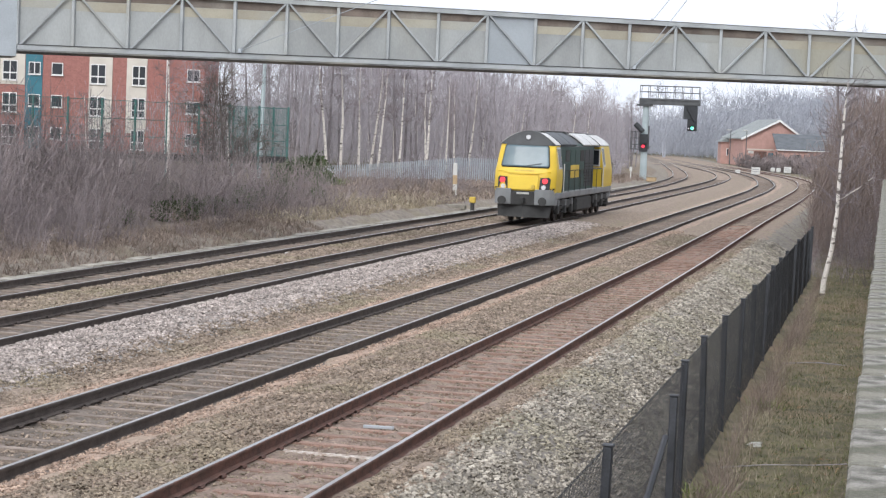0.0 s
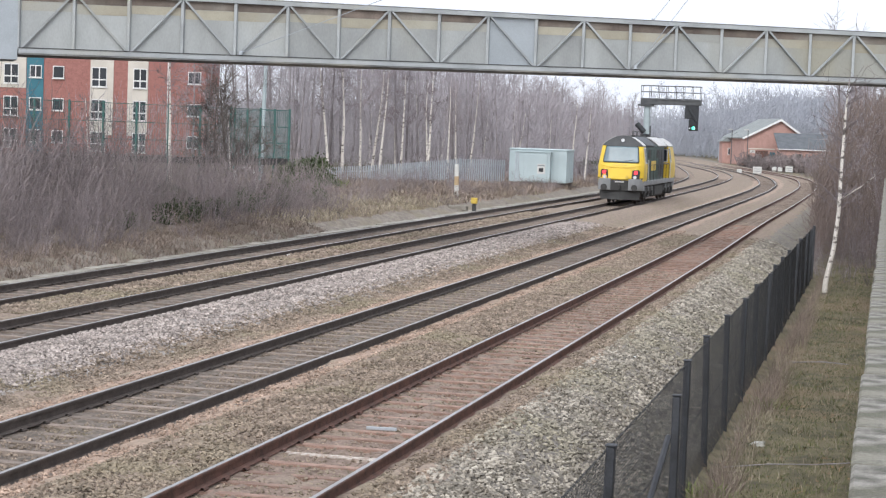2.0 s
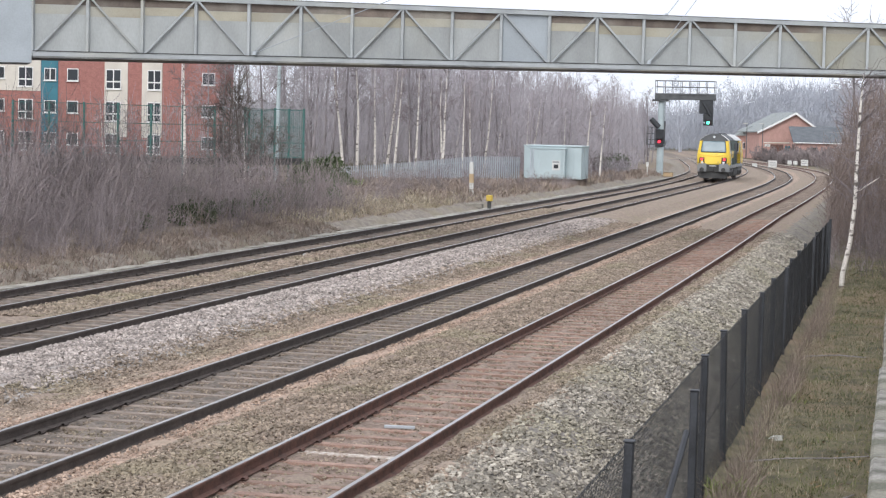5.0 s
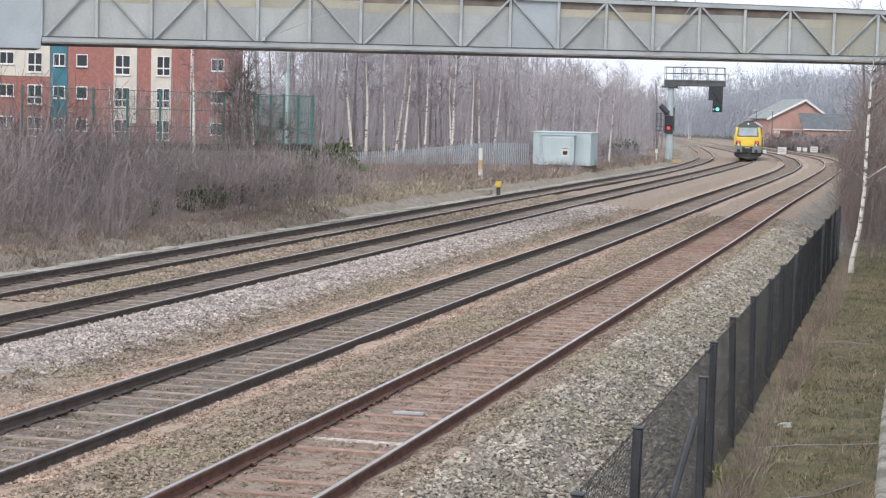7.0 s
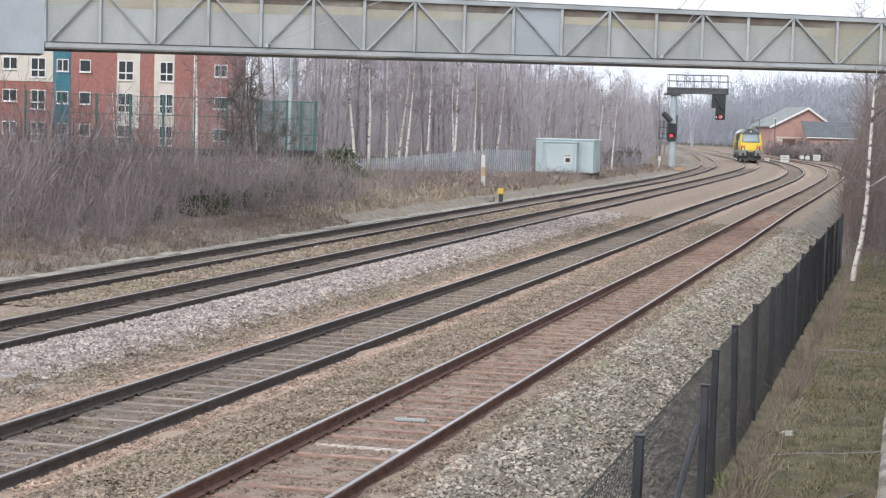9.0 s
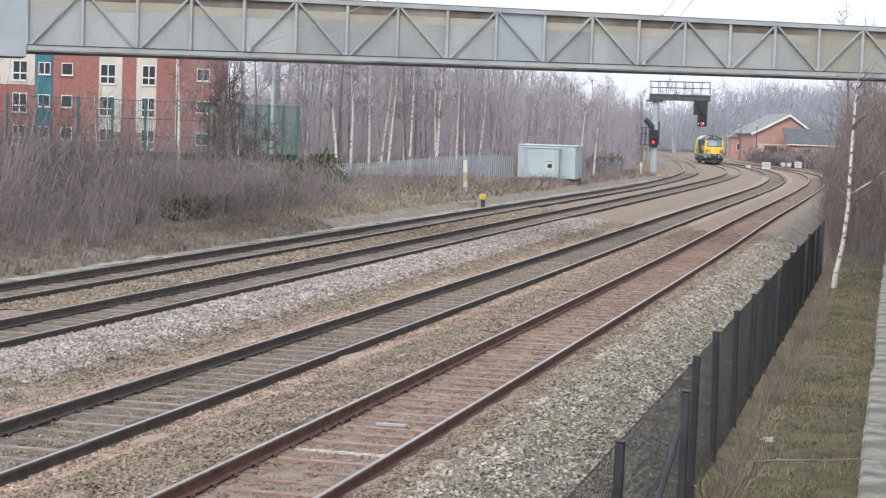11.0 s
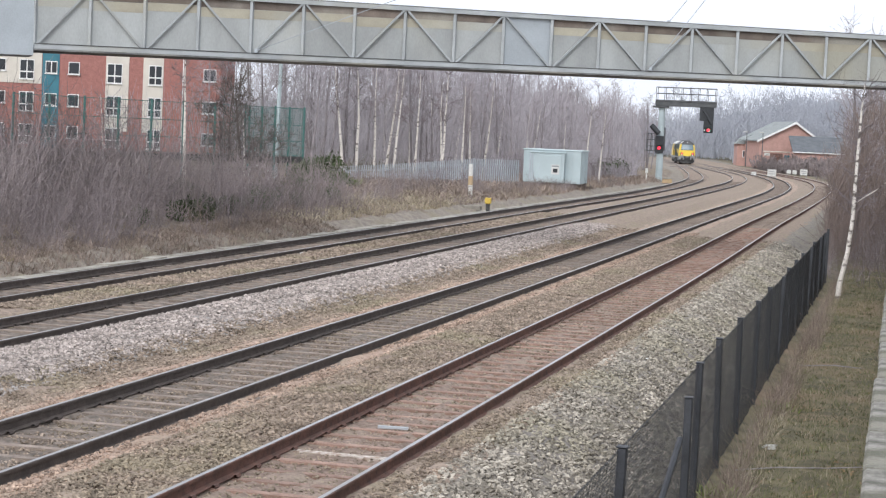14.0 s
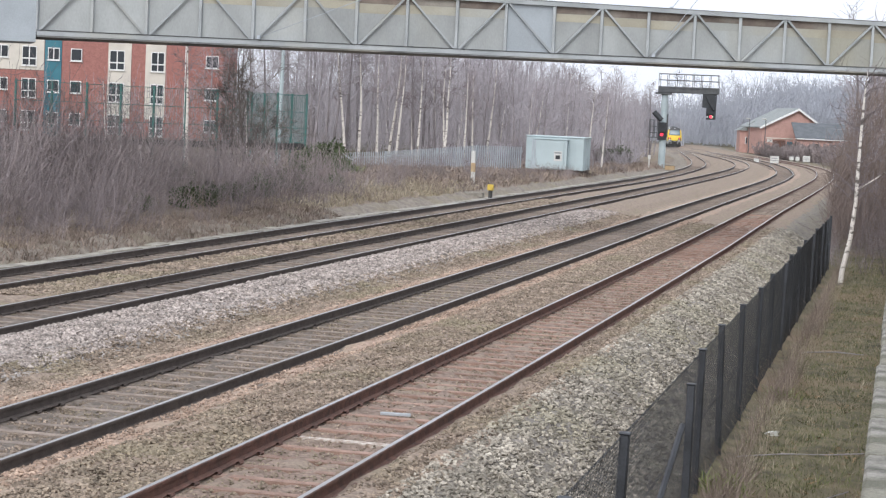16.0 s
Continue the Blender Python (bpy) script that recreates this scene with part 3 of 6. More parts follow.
def make_fence():
    fe = thing("chain_link_fence", "black chain-link boundary fence on dark posts", "fence")
    ys = [10.6, 13.8, 17.0, 20.6, 24.06, 27.25, 30.65, 34.2, 37.7, 41.0, 44.2, 47.4, 50.6, 53.8, 57.0, 60.2, 63.4, 66.6]
    lean = random.Random(5)
    for y in ys:
        bm = bmesh.new()
        box(bm, (-0.045, -0.045, -0.3), (0.045, 0.045, FENCE_TOP + 1.1), 0.012)
        box(bm, (-0.055, -0.055, FENCE_TOP + 1.1), (0.055, 0.055, FENCE_TOP + 1.12), 0.008)
        x = FENCE_X + (0.25 if abs(y - 20.6) < 0.1 else 0.0)
        part("post", bm, M_FENCE, fe, "", pose(x, y, -1.1, lean.uniform(-1.5, 1.5), lean.uniform(-1.5, 1.5), 0))
    bm = bmesh.new()
    rod(bm, (FENCE_X + 0.2, 20.4, 0.45), (FENCE_X + 0.05, 17.4, -1.0), 0.035, n=6)
    part("brace", bm, M_FENCE, fe, "sloping straining brace")
    for z in (FENCE_TOP - 0.04, -0.1, -1.02):
        bm = bmesh.new()
        rod(bm, (FENCE_X, ys[0], z), (FENCE_X, ys[-1], z), 0.006, n=4)
        part("line_wire", bm, M_WIRE, fe)
    h, gap = FENCE_TOP + 1.03, 0.075
    y = np.arange(ys[0], ys[-1], gap)
    a1 = np.stack([np.full(len(y), FENCE_X), y, np.full(len(y), -1.05)], 1)
    b1 = a1 + [0, h, h]
    a2 = a1 + [0.004, 0, 0]
    b2 = a2 + [0, -h, h]
    a, b = np.vstack([a1, a2]), np.vstack([b1, b2])
    ok = (b[:, 1] < ys[-1]) & (b[:, 1] > ys[0])
    a, b = a[ok], b[ok]
    r = np.full(len(a), 0.0023)
    tagged(part("wire_mesh", tubes("wire_mesh", a, b, r, r, M_WIRE, 3), None, fe, "black diamond wire mesh"), kind="stuff")


make_fence()


def make_wall():
    wall = tagged(new("wall_path", mesh_of("wall_path", boxes(((0.0, -6, -1.2), (0.36, 70, 2.5))), M_CONCRETE)), "weathered concrete retaining wall beside the path", "wall", kind="structure")
    rng = random.Random(8)
    bm = bmesh.new()
    box(bm, (-0.055, -0.446, 2.5), (0.42, 0.446, 2.6), 0.012)
    me = mesh_of("coping_stone", bm, M_CONCRETE)
    bolt_me = mesh_of("bolt", rod(rod(bmesh.new(), (0, 0, -0.01), (0, 0, 0.035), 0.012, n=6), (0, 0, -0.005), (0, 0, 0.008), 0.028, n=8), M_SIGNWHITE)
    y = -5.5
    while y < 70:
        part("coping_stone", me, None, wall, "", pose(rng.uniform(-0.003, 0.003), y, rng.uniform(-0.002, 0.003), 0, rng.uniform(-0.2, 0.2), rng.uniform(-0.1, 0.1)))
        part("bolt", bolt_me, None, wall, "", pose(0.09, y + 0.43, 2.6))
        y += 0.9


make_wall()


# ---- cable trough beside the far track ----
def make_trough():
    tr = thing("cable_trough", "concrete cable trough with loose lids beside the track", "cable trough")
    bm = bmesh.new()
    box(bm, (-0.2, -0.49, -0.16), (0.2, 0.49, 0.0), 0.012)
    me = mesh_of("trough_lid", bm, M_TROUGH)
    rng = random.Random(4)
    for i in range(140):
        s = 30 + i
        x, y, t = line(s, -20.55)
        part("trough_lid", me, None, tr, "", pose(x, y, -0.235 + rng.uniform(-0.03, 0.025), rng.uniform(-1, 1), rng.uniform(-2, 2), math.degrees(t) + rng.uniform(-1, 1)))


make_trough()


# ---- apartment block behind the trees ----
def make_flats():
    fl = thing("apartment_block", "red brick apartment block with cream and teal panels", "apartment block", at=pose(-58.95, 156.1, 0.0, 0, 0, 14.3))
    # local: x runs back to the left along the front (negative), y is depth behind the front
    L, H, D = 34.0, 11.7, 12.0
    slab = bmesh.new()
    box(slab, (-L, 0.0, -0.3), (0, D, H), 0.02)
    part("wall", slab, M_BRICK, fl)
    part("roof", boxes(((-L - 0.3, -0.3, H), (0.3, D + 0.3, H + 0.25)), bevel=0.03), M_ROOF, fl)

    def panel(x0, x1, z0, z1, m, name):
        part(name, boxes(((x0, -0.06, z0), (x1, 0.0, z1)), bevel=0.01), m, fl)

    panel(-10.15, -8.1, 2.3, H, M_RENDER, "render_panel")
    panel(-6.85, -5.05, 2.3, H, M_RENDER, "render_panel")
    panel(-15.75, -14.25, 0.0, H, M_TEAL, "teal_panel")
    panel(-23.0, -15.8, 6.2, H, M_RENDER, "render_panel")
    panel(-34.0, -28.0, 6.2, H, M_RENDER, "render_panel")

    def window(x, ztop, w, h, mullion, transom):
        win = part("window", boxes(((x - w / 2, -0.1, ztop - h), (x + w / 2, -0.03, ztop)), bevel=0.01), M_FRAME, fl, "white framed window")
        cols = 2 if mullion else 1
        cw = (w - 0.14 - (0.1 if mullion else 0)) / cols
        spans = [(ztop - h + 0.08, ztop - 0.08)] if not transom else [(ztop - h + 0.08, ztop - h * 0.66), (ztop - h * 0.66 + 0.12, ztop - 0.08)]
        for c in range(cols):
            xa = x - w / 2 + 0.07 + c * (cw + 0.1)
            for za, zb in spans:
                part("pane", boxes(((xa, -0.112, za), (xa + cw, -0.101, zb))), M_GLASS, win)
        part("sill", boxes(((x - w / 2 - 0.06, -0.18, ztop - h - 0.07), (x + w / 2 + 0.06, -0.05, ztop - h - 0.002)), bevel=0.008), M_FRAME, win)

    for ztop in (11.1, 8.27, 5.43, 2.6):
        window(-9.35, ztop, 1.35, 1.75, True, True)
        window(-5.75, ztop, 1.2, 1.75, True, True)
        window(-13.0 + 0.05, ztop - 0.02, 1.0, 1.1, False, False)
        window(-14.95, ztop - 0.02, 1.05, 1.1, True, False)
        window(-17.1, ztop + 0.05, 1.3, 1.75, True, True)
        window(-19.6, ztop + 0.05, 1.3, 1.1, True, False)
        window(-22.0, ztop + 0.05, 1.3, 1.75, True, True)
        window(-0.95, ztop - 0.12, 1.15, 1.1, True, False)
        window(-26.0, ztop, 1.0, 1.1, False, False)
    part("downpipe", rod(bmesh.new(), (-3.3, -0.12, 0), (-3.3, -0.12, H), 0.05), M_FRAME, fl)


make_flats()


# ---- the locomotive ----
LEN = 9.0  # half length over the body, before the overall length is set
SHORT = 0.94
CAB_REAR = {-1: -6.95, 1: -5.2}  # where each cab ends towards the hood, from its own end


def make_loco():
    lo = thing("diesel_locomotive", "yellow and dark green diesel freight locomotive running light", "locomotive")
    # long hood, narrower than the cabs, with doors and grilles
    bm = bmesh.new()
    prism(bm, [(-1.15, 1.3), (1.15, 1.3), (1.15, 3.22), (1.05, 3.36), (-1.05, 3.36), (-1.15, 3.22)], -6.95, 3.1)
    hood = part("hood", bm, M_GREEN, lo, "dark green engine hood")
    part("narrow_hood", boxes(((-0.62, 3.1, 1.3), (0.62, 5.2, 3.4)), bevel=0.03), M_LOCOROOF, lo, "narrow dark hood beside the walkway")
    for sx in (-1, 1):
        rear_win = part("rear_window_frame", boxes(((sx * 0.94 - 0.23, 5.155, 2.28), (sx * 0.94 + 0.23, 5.198, 3.12)), bevel=0.03), M_SILVER, lo, "pale rear window frame")
        part("rear_window", boxes(((sx * 0.94 - 0.17, 5.14, 2.36), (sx * 0.94 + 0.17, 5.154, 3.05)), bevel=0.005), M_GLASS, rear_win)
        part("rear_trim", boxes(((sx * 0.95 - 0.3, 5.16, 2.16), (sx * 0.95 + 0.3, 5.198, 2.22)), bevel=0.01), M_SILVER, lo, "pale waist rail")
    for sx in (-1, 1):
        for k in range(7):
            y = -6.15 + k * 1.4
            grille = k >= 5
            door = part("hood_door", boxes(((sx * 1.151 - 0.014, y - 0.64, 1.42), (sx * 1.151 + 0.014, y + 0.64, 2.5 if k % 3 == 1 else 3.1)), bevel=0.012), M_BLACK if grille else M_GREEN, hood, "black radiator grille" if grille else "")
            if grille:
                for j in range(7):
                    z = 1.6 + j * 0.14
                    part("slat", boxes(((sx * 1.175 - 0.01, y - 0.58, z), (sx * 1.175 + 0.01, y + 0.58, z + 0.05))), M_LOCODARK, door)
            else:
                part("latch", boxes(((sx * 1.172 - 0.008, y + 0.5, 2.0), (sx * 1.172 + 0.008, y + 0.56, 2.16))), M_LOCODARK, door)
        for k in (1, 4):
            y = -6.15 + k * 1.4
            part("intake", boxes(((sx * 1.153 - 0.012, y - 0.55, 2.58), (sx * 1.153 + 0.012, y + 0.55, 3.08)), bevel=0.01), M_LOCODARK, hood, "dark air intake")
        part("side_stripe", boxes(((sx * 1.172 - 0.006, -3.9, 1.85), (sx * 1.172 + 0.006, -1.5, 2.42)), bevel=0.004), M_YELLOW, hood, "yellow panel on the hood side")
        part("handrail", rod(bmesh.new(), (sx * 1.29, -6.9, 2.2), (sx * 1.29, 4.9, 2.2), 0.018, n=6), M_LOCODARK, lo)
        for k in range(8):
            y = -6.8 + k * 1.7
            part("stanchion", rod(bmesh.new(), (sx * 1.29, y, 1.25), (sx * 1.29, y, 2.2), 0.016, n=6), M_LOCODARK, lo)
    # arched roof sections with pale sloping panels
    for y0, y1 in ((-6.93, -3.65), (-3.6, -0.25), (-0.2, 2.5), (2.55, 5.18)):
        bm = bmesh.new()
        prism(bm, [(x * 0.985, arch_z(x) - 0.05) for x in ARCH] + [(1.0, 3.2), (-1.0, 3.2)], y0, y1)
        part("roof_section", bm, M_LOCOROOF, lo)
    for sx in (-1, 1):
        for y0, y1, m, lab in ((-6.8, -4.4, M_ROOFDARK, "dull grey roof panel"), (-4.3, -2.4, M_ROOFDARK, "dull grey roof panel"), (-0.4, 1.9, M_SILVER, "pale silver sloping roof panel"), (2.1, 4.4, M_SILVER, "pale silver sloping roof panel")):
            part("radiator_cover", arch_plate(y0, y1, sx * 0.45, sx * 1.17, 0.05), m, lo, lab)
    part("exhaust", boxes(((-0.4, -1.6, 3.74), (0.4, -0.7, 3.89)), bevel=0.03), M_LOCODARK, lo)
    for k in (-4.6, 3.6):
        part("roof_fan", rod(bmesh.new(), (0, k, 3.74), (0, k, 3.86), 0.45, n=20), M_LOCODARK, lo)
    # cabs: the outer end faces away from the middle
    for e in (-1, 1):
        rot = Matrix() if e == -1 else Matrix.Rotation(math.pi, 4, "Z")
        rear = CAB_REAR[e]
        cab = part("cab", cab_mesh(rot, rear), None, lo, "bright yellow cab")
        part("cab_roof", cab_roof(rot, rear), M_LOCOROOF, cab, "dark domed cab roof")
        F = -LEN

        def face(name, pts, m, thick=0.03, parent=cab, label=""):
            """A thin piece on the raked cab front, from x, z corners."""
            bm = bmesh.new()
            rows_ = []
            for d in (0.0, thick):
                rows_.append([bm.verts.new(rot @ Vector((x, front_y(z, x) - d, z))) for x, z in pts])
            bm.faces.new(rows_[1])
            bm.faces.new(rows_[0][::-1])
            for i in range(len(pts)):
                j = (i + 1) % len(pts)
                bm.faces.new((rows_[0][i], rows_[0][j], rows_[1][j], rows_[1][i]))
            bmesh.ops.recalc_face_normals(bm, faces=bm.faces)
            return part(name, bm, m, parent, label)

        def bowed(name, inset, m, thick, parent, label=""):
            """A bowed sheet with cut corners over the front window."""
            bm = bmesh.new()
            sheets = []
            us = (-1, -0.93, -0.75, -0.5, -0.25, 0, 0.25, 0.5, 0.75, 0.93, 1)
            vs = (0, 0.08, 0.3, 0.5, 0.7, 0.92, 1)
            for d in (-0.03, thick):
                sheet = []
                for k in vs:
                    z = 2.31 + inset + (0.96 - 2 * inset) * k
                    half = (1.05 - 0.12 * k - inset) * (0.94 if k in (0, 1) else 1.0)
                    sheet.append([bm.verts.new(rot @ Vector((half * u, front_y(z, half * u) - d, z))) for u in us])
                sheets.append(sheet)
            a, b = sheets
            n, w = len(vs), len(us)
            for sheet in sheets:
                for j in range(n - 1):
                    for i in range(w - 1):
                        bm.faces.new((sheet[j][i], sheet[j][i + 1], sheet[j + 1][i + 1], sheet[j + 1][i])).smooth = True
            rim = [(0, i) for i in range(w)] + [(j, w - 1) for j in range(1, n)] + [(n - 1, i) for i in range(w - 2, -1, -1)] + [(j, 0) for j in range(n - 2, 0, -1)]
            for (j, i), (jj, ii) in zip(rim, rim[1:] + rim[:1]):
                bm.faces.new((a[j][i], a[jj][ii], b[jj][ii], b[j][i]))
            bmesh.ops.recalc_face_normals(bm, faces=bm.faces)
            return part(name, bm, m, parent, label)

        sur = bowed("window_surround", 0.0, M_LOCODARK, 0.03, cab)
        bowed("windscreen", 0.035, M_SCREEN, 0.045, sur, "wide pale reflecting windscreen")
        part("wiper", rod(bmesh.new(), rot @ Vector((0.1, front_y(2.4) - 0.06, 2.4)), rot @ Vector((0.7, front_y(2.5) - 0.06, 2.5)), 0.012, n=5), M_LOCODARK, cab)
        face("nose_panel", [(-0.6, 1.42), (-0.3, 1.4), (0.3, 1.4), (0.6, 1.42), (0.64, 2.0), (0.3, 1.95), (-0.3, 1.95), (-0.64, 2.0)], M_YELLOW, 0.07)
        face("brow", [(-1.14, 2.13), (-0.6, 2.05), (0, 2.03), (0.6, 2.05), (1.14, 2.13), (1.1, 2.17), (0.6, 2.1), (0, 2.08), (-0.6, 2.1), (-1.1, 2.17)], M_YELLOW, 0.06, cab, "raised crease across the nose")
        face("writing_bar", [(-0.42, 2.155), (0.42, 2.155), (0.42, 2.215), (-0.42, 2.215)], M_BOXYELLOW, 0.02, cab, "faint unreadable lettering")
        for sx in (-1, 1):
            lamp = face("lamp_housing", [(sx * 0.66, 1.36), (sx * 0.95, 1.34), (sx * 1.27, 1.42), (sx * 1.27, 1.48), (sx * 1.1, 1.46), (sx * 1.12, 1.84), (sx * 1.04, 1.93), (sx * 0.7, 1.9)][::sx], M_BLACK, 0.035)
            y0 = front_y(1.78, 0.9) - 0.03
            part("tail_light" if e == -1 else "marker_light", rod(bmesh.new(), rot @ Vector((sx * 0.9, y0 + 0.05, 1.77)), rot @ Vector((sx * 0.9, y0 - 0.04, 1.77)), 0.112, n=16), M_TAIL if e == -1 else M_LENS, lamp, "lit red tail light" if e == -1 else "")
            y0 = front_y(1.52, 0.9) - 0.03
            part("headlight", rod(bmesh.new(), rot @ Vector((sx * 0.86, y0 + 0.05, 1.51)), rot @ Vector((sx * 0.86, y0 - 0.04, 1.51)), 0.095, n=16), M_LENS, lamp)
            # grey lower corners of the buffer beam
            part("corner_fender", fender(sx, rot), M_LOCOGREY, lo, "grey corner of the buffer beam")
            bm = bmesh.new()
            rod(bm, rot @ Vector((sx * 0.86, F + 0.1, 0.92)), rot @ Vector((sx * 0.86, F - 0.16, 0.92)), 0.1, n=10)
            rod(bm, rot @ Vector((sx * 0.86, F - 0.16, 0.92)), rot @ Vector((sx * 0.86, F - 0.21, 0.92)), 0.18, n=16)
            part("buffer", bm, M_LOCODARK, lo, "dark oval buffer")
            # side door with its window and a pale frame
            door = part("cab_door", side_plate(sx, rot, rear - 0.95, rear - 0.1, 1.32, 3.15, 0.012), M_YELLOW, cab)
            sill = part("window_frame", side_plate(sx, rot, rear - 0.93, rear - 0.14, 2.28, 3.2, 0.024), M_SILVER, door, "pale window frame")
            part("door_window", side_plate(sx, rot, rear - 0.85, rear - 0.22, 2.37, 3.13, 0.034), M_GLASS, sill)
            part("door_gap", side_plate(sx, rot, rear - 0.08, rear - 0.02, 1.32, 3.15, 0.016), M_LOCODARK, cab)
            part("door_gap", side_plate(sx, rot, rear - 1.03, rear - 0.98, 1.32, 3.15, 0.016), M_LOCODARK, cab)
            part("grab_rail", rod(bmesh.new(), rot @ Vector((sx * 1.36, rear + 0.12, 1.3)), rot @ Vector((sx * 1.36, rear + 0.12, 2.5)), 0.025, n=6), M_SILVER, cab, "white grab rail")
            bm = bmesh.new()
            for k in range(3):
                box(bm, [min(a, b) for a, b in zip(rot @ Vector((sx * 1.05, -6.8, 0.45 + k * 0.25)), rot @ Vector((sx * 1.32, -6.35, 0.49 + k * 0.25)))], [max(a, b) for a, b in zip(rot @ Vector((sx * 1.05, -6.8, 0.45 + k * 0.25)), rot @ Vector((sx * 1.32, -6.35, 0.49 + k * 0.25)))])
            part("step", bm, M_LOCODARK, lo)
        face("number_bar", [(-0.26, 1.2), (0.26, 1.2), (0.26, 1.28), (-0.26, 1.28)], M_SIGNWHITE, 0.12, cab, "white plate with unreadable marks")
        part("socket_lamp", rod(bmesh.new(), rot @ Vector((0.42, front_y(1.5) - 0.01, 1.52)), rot @ Vector((0.42, front_y(1.5) - 0.11, 1.52)), 0.085, n=12), M_BOXYELLOW, cab)
        part("top_light", rod(bmesh.new(), rot @ Vector((0, front_y(3.56) + 0.02, 3.58)), rot @ Vector((0, front_y(3.56) - 0.1, 3.58)), 0.1, n=14), M_LENS, cab)
        # draw gear recess and plough
        part("coupling", boxes(*[(tuple(min(a, b) for a, b in zip(p, q)), tuple(max(a, b) for a, b in zip(p, q))) for p, q in ((rot @ Vector((-0.5, F - 0.02, 0.75)), rot @ Vector((0.5, F + 0.5, 1.34))), (rot @ Vector((-0.09, F - 0.35, 0.85)), rot @ Vector((0.09, F, 1.05))))]), M_LOCODARK, lo, "dark recessed draw gear")
        bm = bmesh.new()
        pl = [(-1.16, F + 0.32), (0, F - 0.12), (1.16, F + 0.32), (1.16, F + 0.5), (-1.16, F + 0.5)]
        a = [bm.verts.new(rot @ Vector((x * 0.94, y, 0.24))) for x, y in pl]
        b = [bm.verts.new(rot @ Vector((x, y + 0.12, 0.82))) for x, y in pl]
        bm.faces.new(a)
        bm.faces.new(b)
        for i in range(5):
            bm.faces.new((a[i], a[(i + 1) % 5], b[(i + 1) % 5], b[i]))
        bmesh.ops.recalc_face_normals(bm, faces=bm.faces)
        part("plough", bm, M_LOCODARK, lo, "dark snow plough under the buffers")
    part("underframe", boxes(((-1.3, -LEN + 0.5, 1.02), (1.3, LEN - 0.5, 1.3)), bevel=0.03), M_LOCOGREY, lo, "dusty grey solebar")
    part("fuel_tank", boxes(((-1.25, -2.3, 0.3), (1.25, 2.3, 1.0)), bevel=0.12), M_LOCODARK, lo)
    wheels = []
    for e in (-1, 1):
        bg = part("bogie", boxes(((-1.2, e * 5.6 - 2.5, 0.55), (-1.02, e * 5.6 + 2.5, 0.92)), ((1.02, e * 5.6 - 2.5, 0.55), (1.2, e * 5.6 + 2.5, 0.92)), ((-1.1, e * 5.6 - 0.3, 0.6), (1.1, e * 5.6 + 0.3, 0.9)), bevel=0.04), M_LOCODARK, lo)
        for k in (-1.85, 0, 1.85):
            for sx in (-1, 1):
                part("axle_box", boxes(((sx * 1.2 - 0.1, e * 5.6 + k - 0.2, 0.38), (sx * 1.2 + 0.1, e * 5.6 + k + 0.2, 0.72)), bevel=0.03), M_LOCODARK, bg)
                part("spring", rod(bmesh.new(), (sx * 1.16, e * 5.6 + k + 0.4, 0.62), (sx * 1.16, e * 5.6 + k + 0.4, 0.98), 0.09, n=10), M_LOCOGREY, bg)
            bm = bmesh.new()
            rod(bm, (-0.8, 0, 0), (0.8, 0, 0), 0.08, n=8, slot=0)
            for sx in (-1, 1):
                rod(bm, (sx * 0.69, 0, 0), (sx * 0.82, 0, 0), 0.51, n=24, slot=1)
                for j in range(6):
                    t = j * math.pi / 3
                    box(bm, (-0.012, 0.15, -0.04), (0.012, 0.42, 0.04), 0, Matrix.Translation((sx * 0.83, 0, 0)) @ Matrix.Rotation(t, 4, "X"))
            w = part("wheelset", bm, [M_LOCODARK, M_RAILSIDE], lo, "steel wheels on their axle", pose(0, e * 5.6 + k, 0.51))
            wheels.append(w)
    # bring the whole body to its overall length
    for ob in lo.children_recursive:
        if ob in wheels:
            ob.location.y *= SHORT
        elif ob.type == "MESH":
            for v in ob.data.vertices:
                v.co.y *= SHORT
    return lo, wheels


def front_y(z, x=0.0):
    """Where the raked, slightly bowed cab front stands at a height."""
    return -LEN + float(np.interp(z, [1.2, 1.45, 2.15, 2.3, 3.32, 3.85], [0.06, 0.0, 0.12, 0.22, 0.68, 1.05])) + 0.1 * (x / 1.3) ** 2 + 0.34 * (max(abs(x) - 0.88, 0.0) / 0.43) ** 2


def cab_mesh(rot, rear):
    bm = bmesh.new()
    zs = [1.2, 1.45, 1.9, 2.15, 2.3, 2.8, 3.3]
    half = [1.27, 1.31, 1.32, 1.32, 1.3, 1.23, 1.15]
    grid = []
    for z, h in zip(zs, half):
        grid.append([bm.verts.new(rot @ Vector((h * u, front_y(z, h * u), z))) for u in (-1, -0.96, -0.88, -0.78, -0.66, -0.35, 0, 0.35, 0.66, 0.78, 0.88, 0.96, 1)] + [bm.verts.new(rot @ Vector((h, rear, z))), bm.verts.new(rot @ Vector((-h, rear, z)))])
    n = len(grid[0])
    for a, b in zip(grid, grid[1:]):
        for i in range(n):
            j = (i + 1) % n
            f = bm.faces.new((a[i], a[j], b[j], b[i]))
            f.smooth = i < 12
    bm.faces.new(grid[0][::-1])
    bm.faces.new(grid[-1])
    bmesh.ops.recalc_face_normals(bm, faces=bm.faces)
    return mesh_of("cab", bm, M_YELLOW)


ARCH = [-1.17, -1.12, -1.0, -0.8, -0.55, -0.28, 0.0, 0.28, 0.55, 0.8, 1.0, 1.12, 1.17]


def arch_z(x):
    """Height of the arched roof, across."""
    return 3.28 + 0.58 * (1 - min(abs(x) / 1.17, 1.0) ** 2.0)


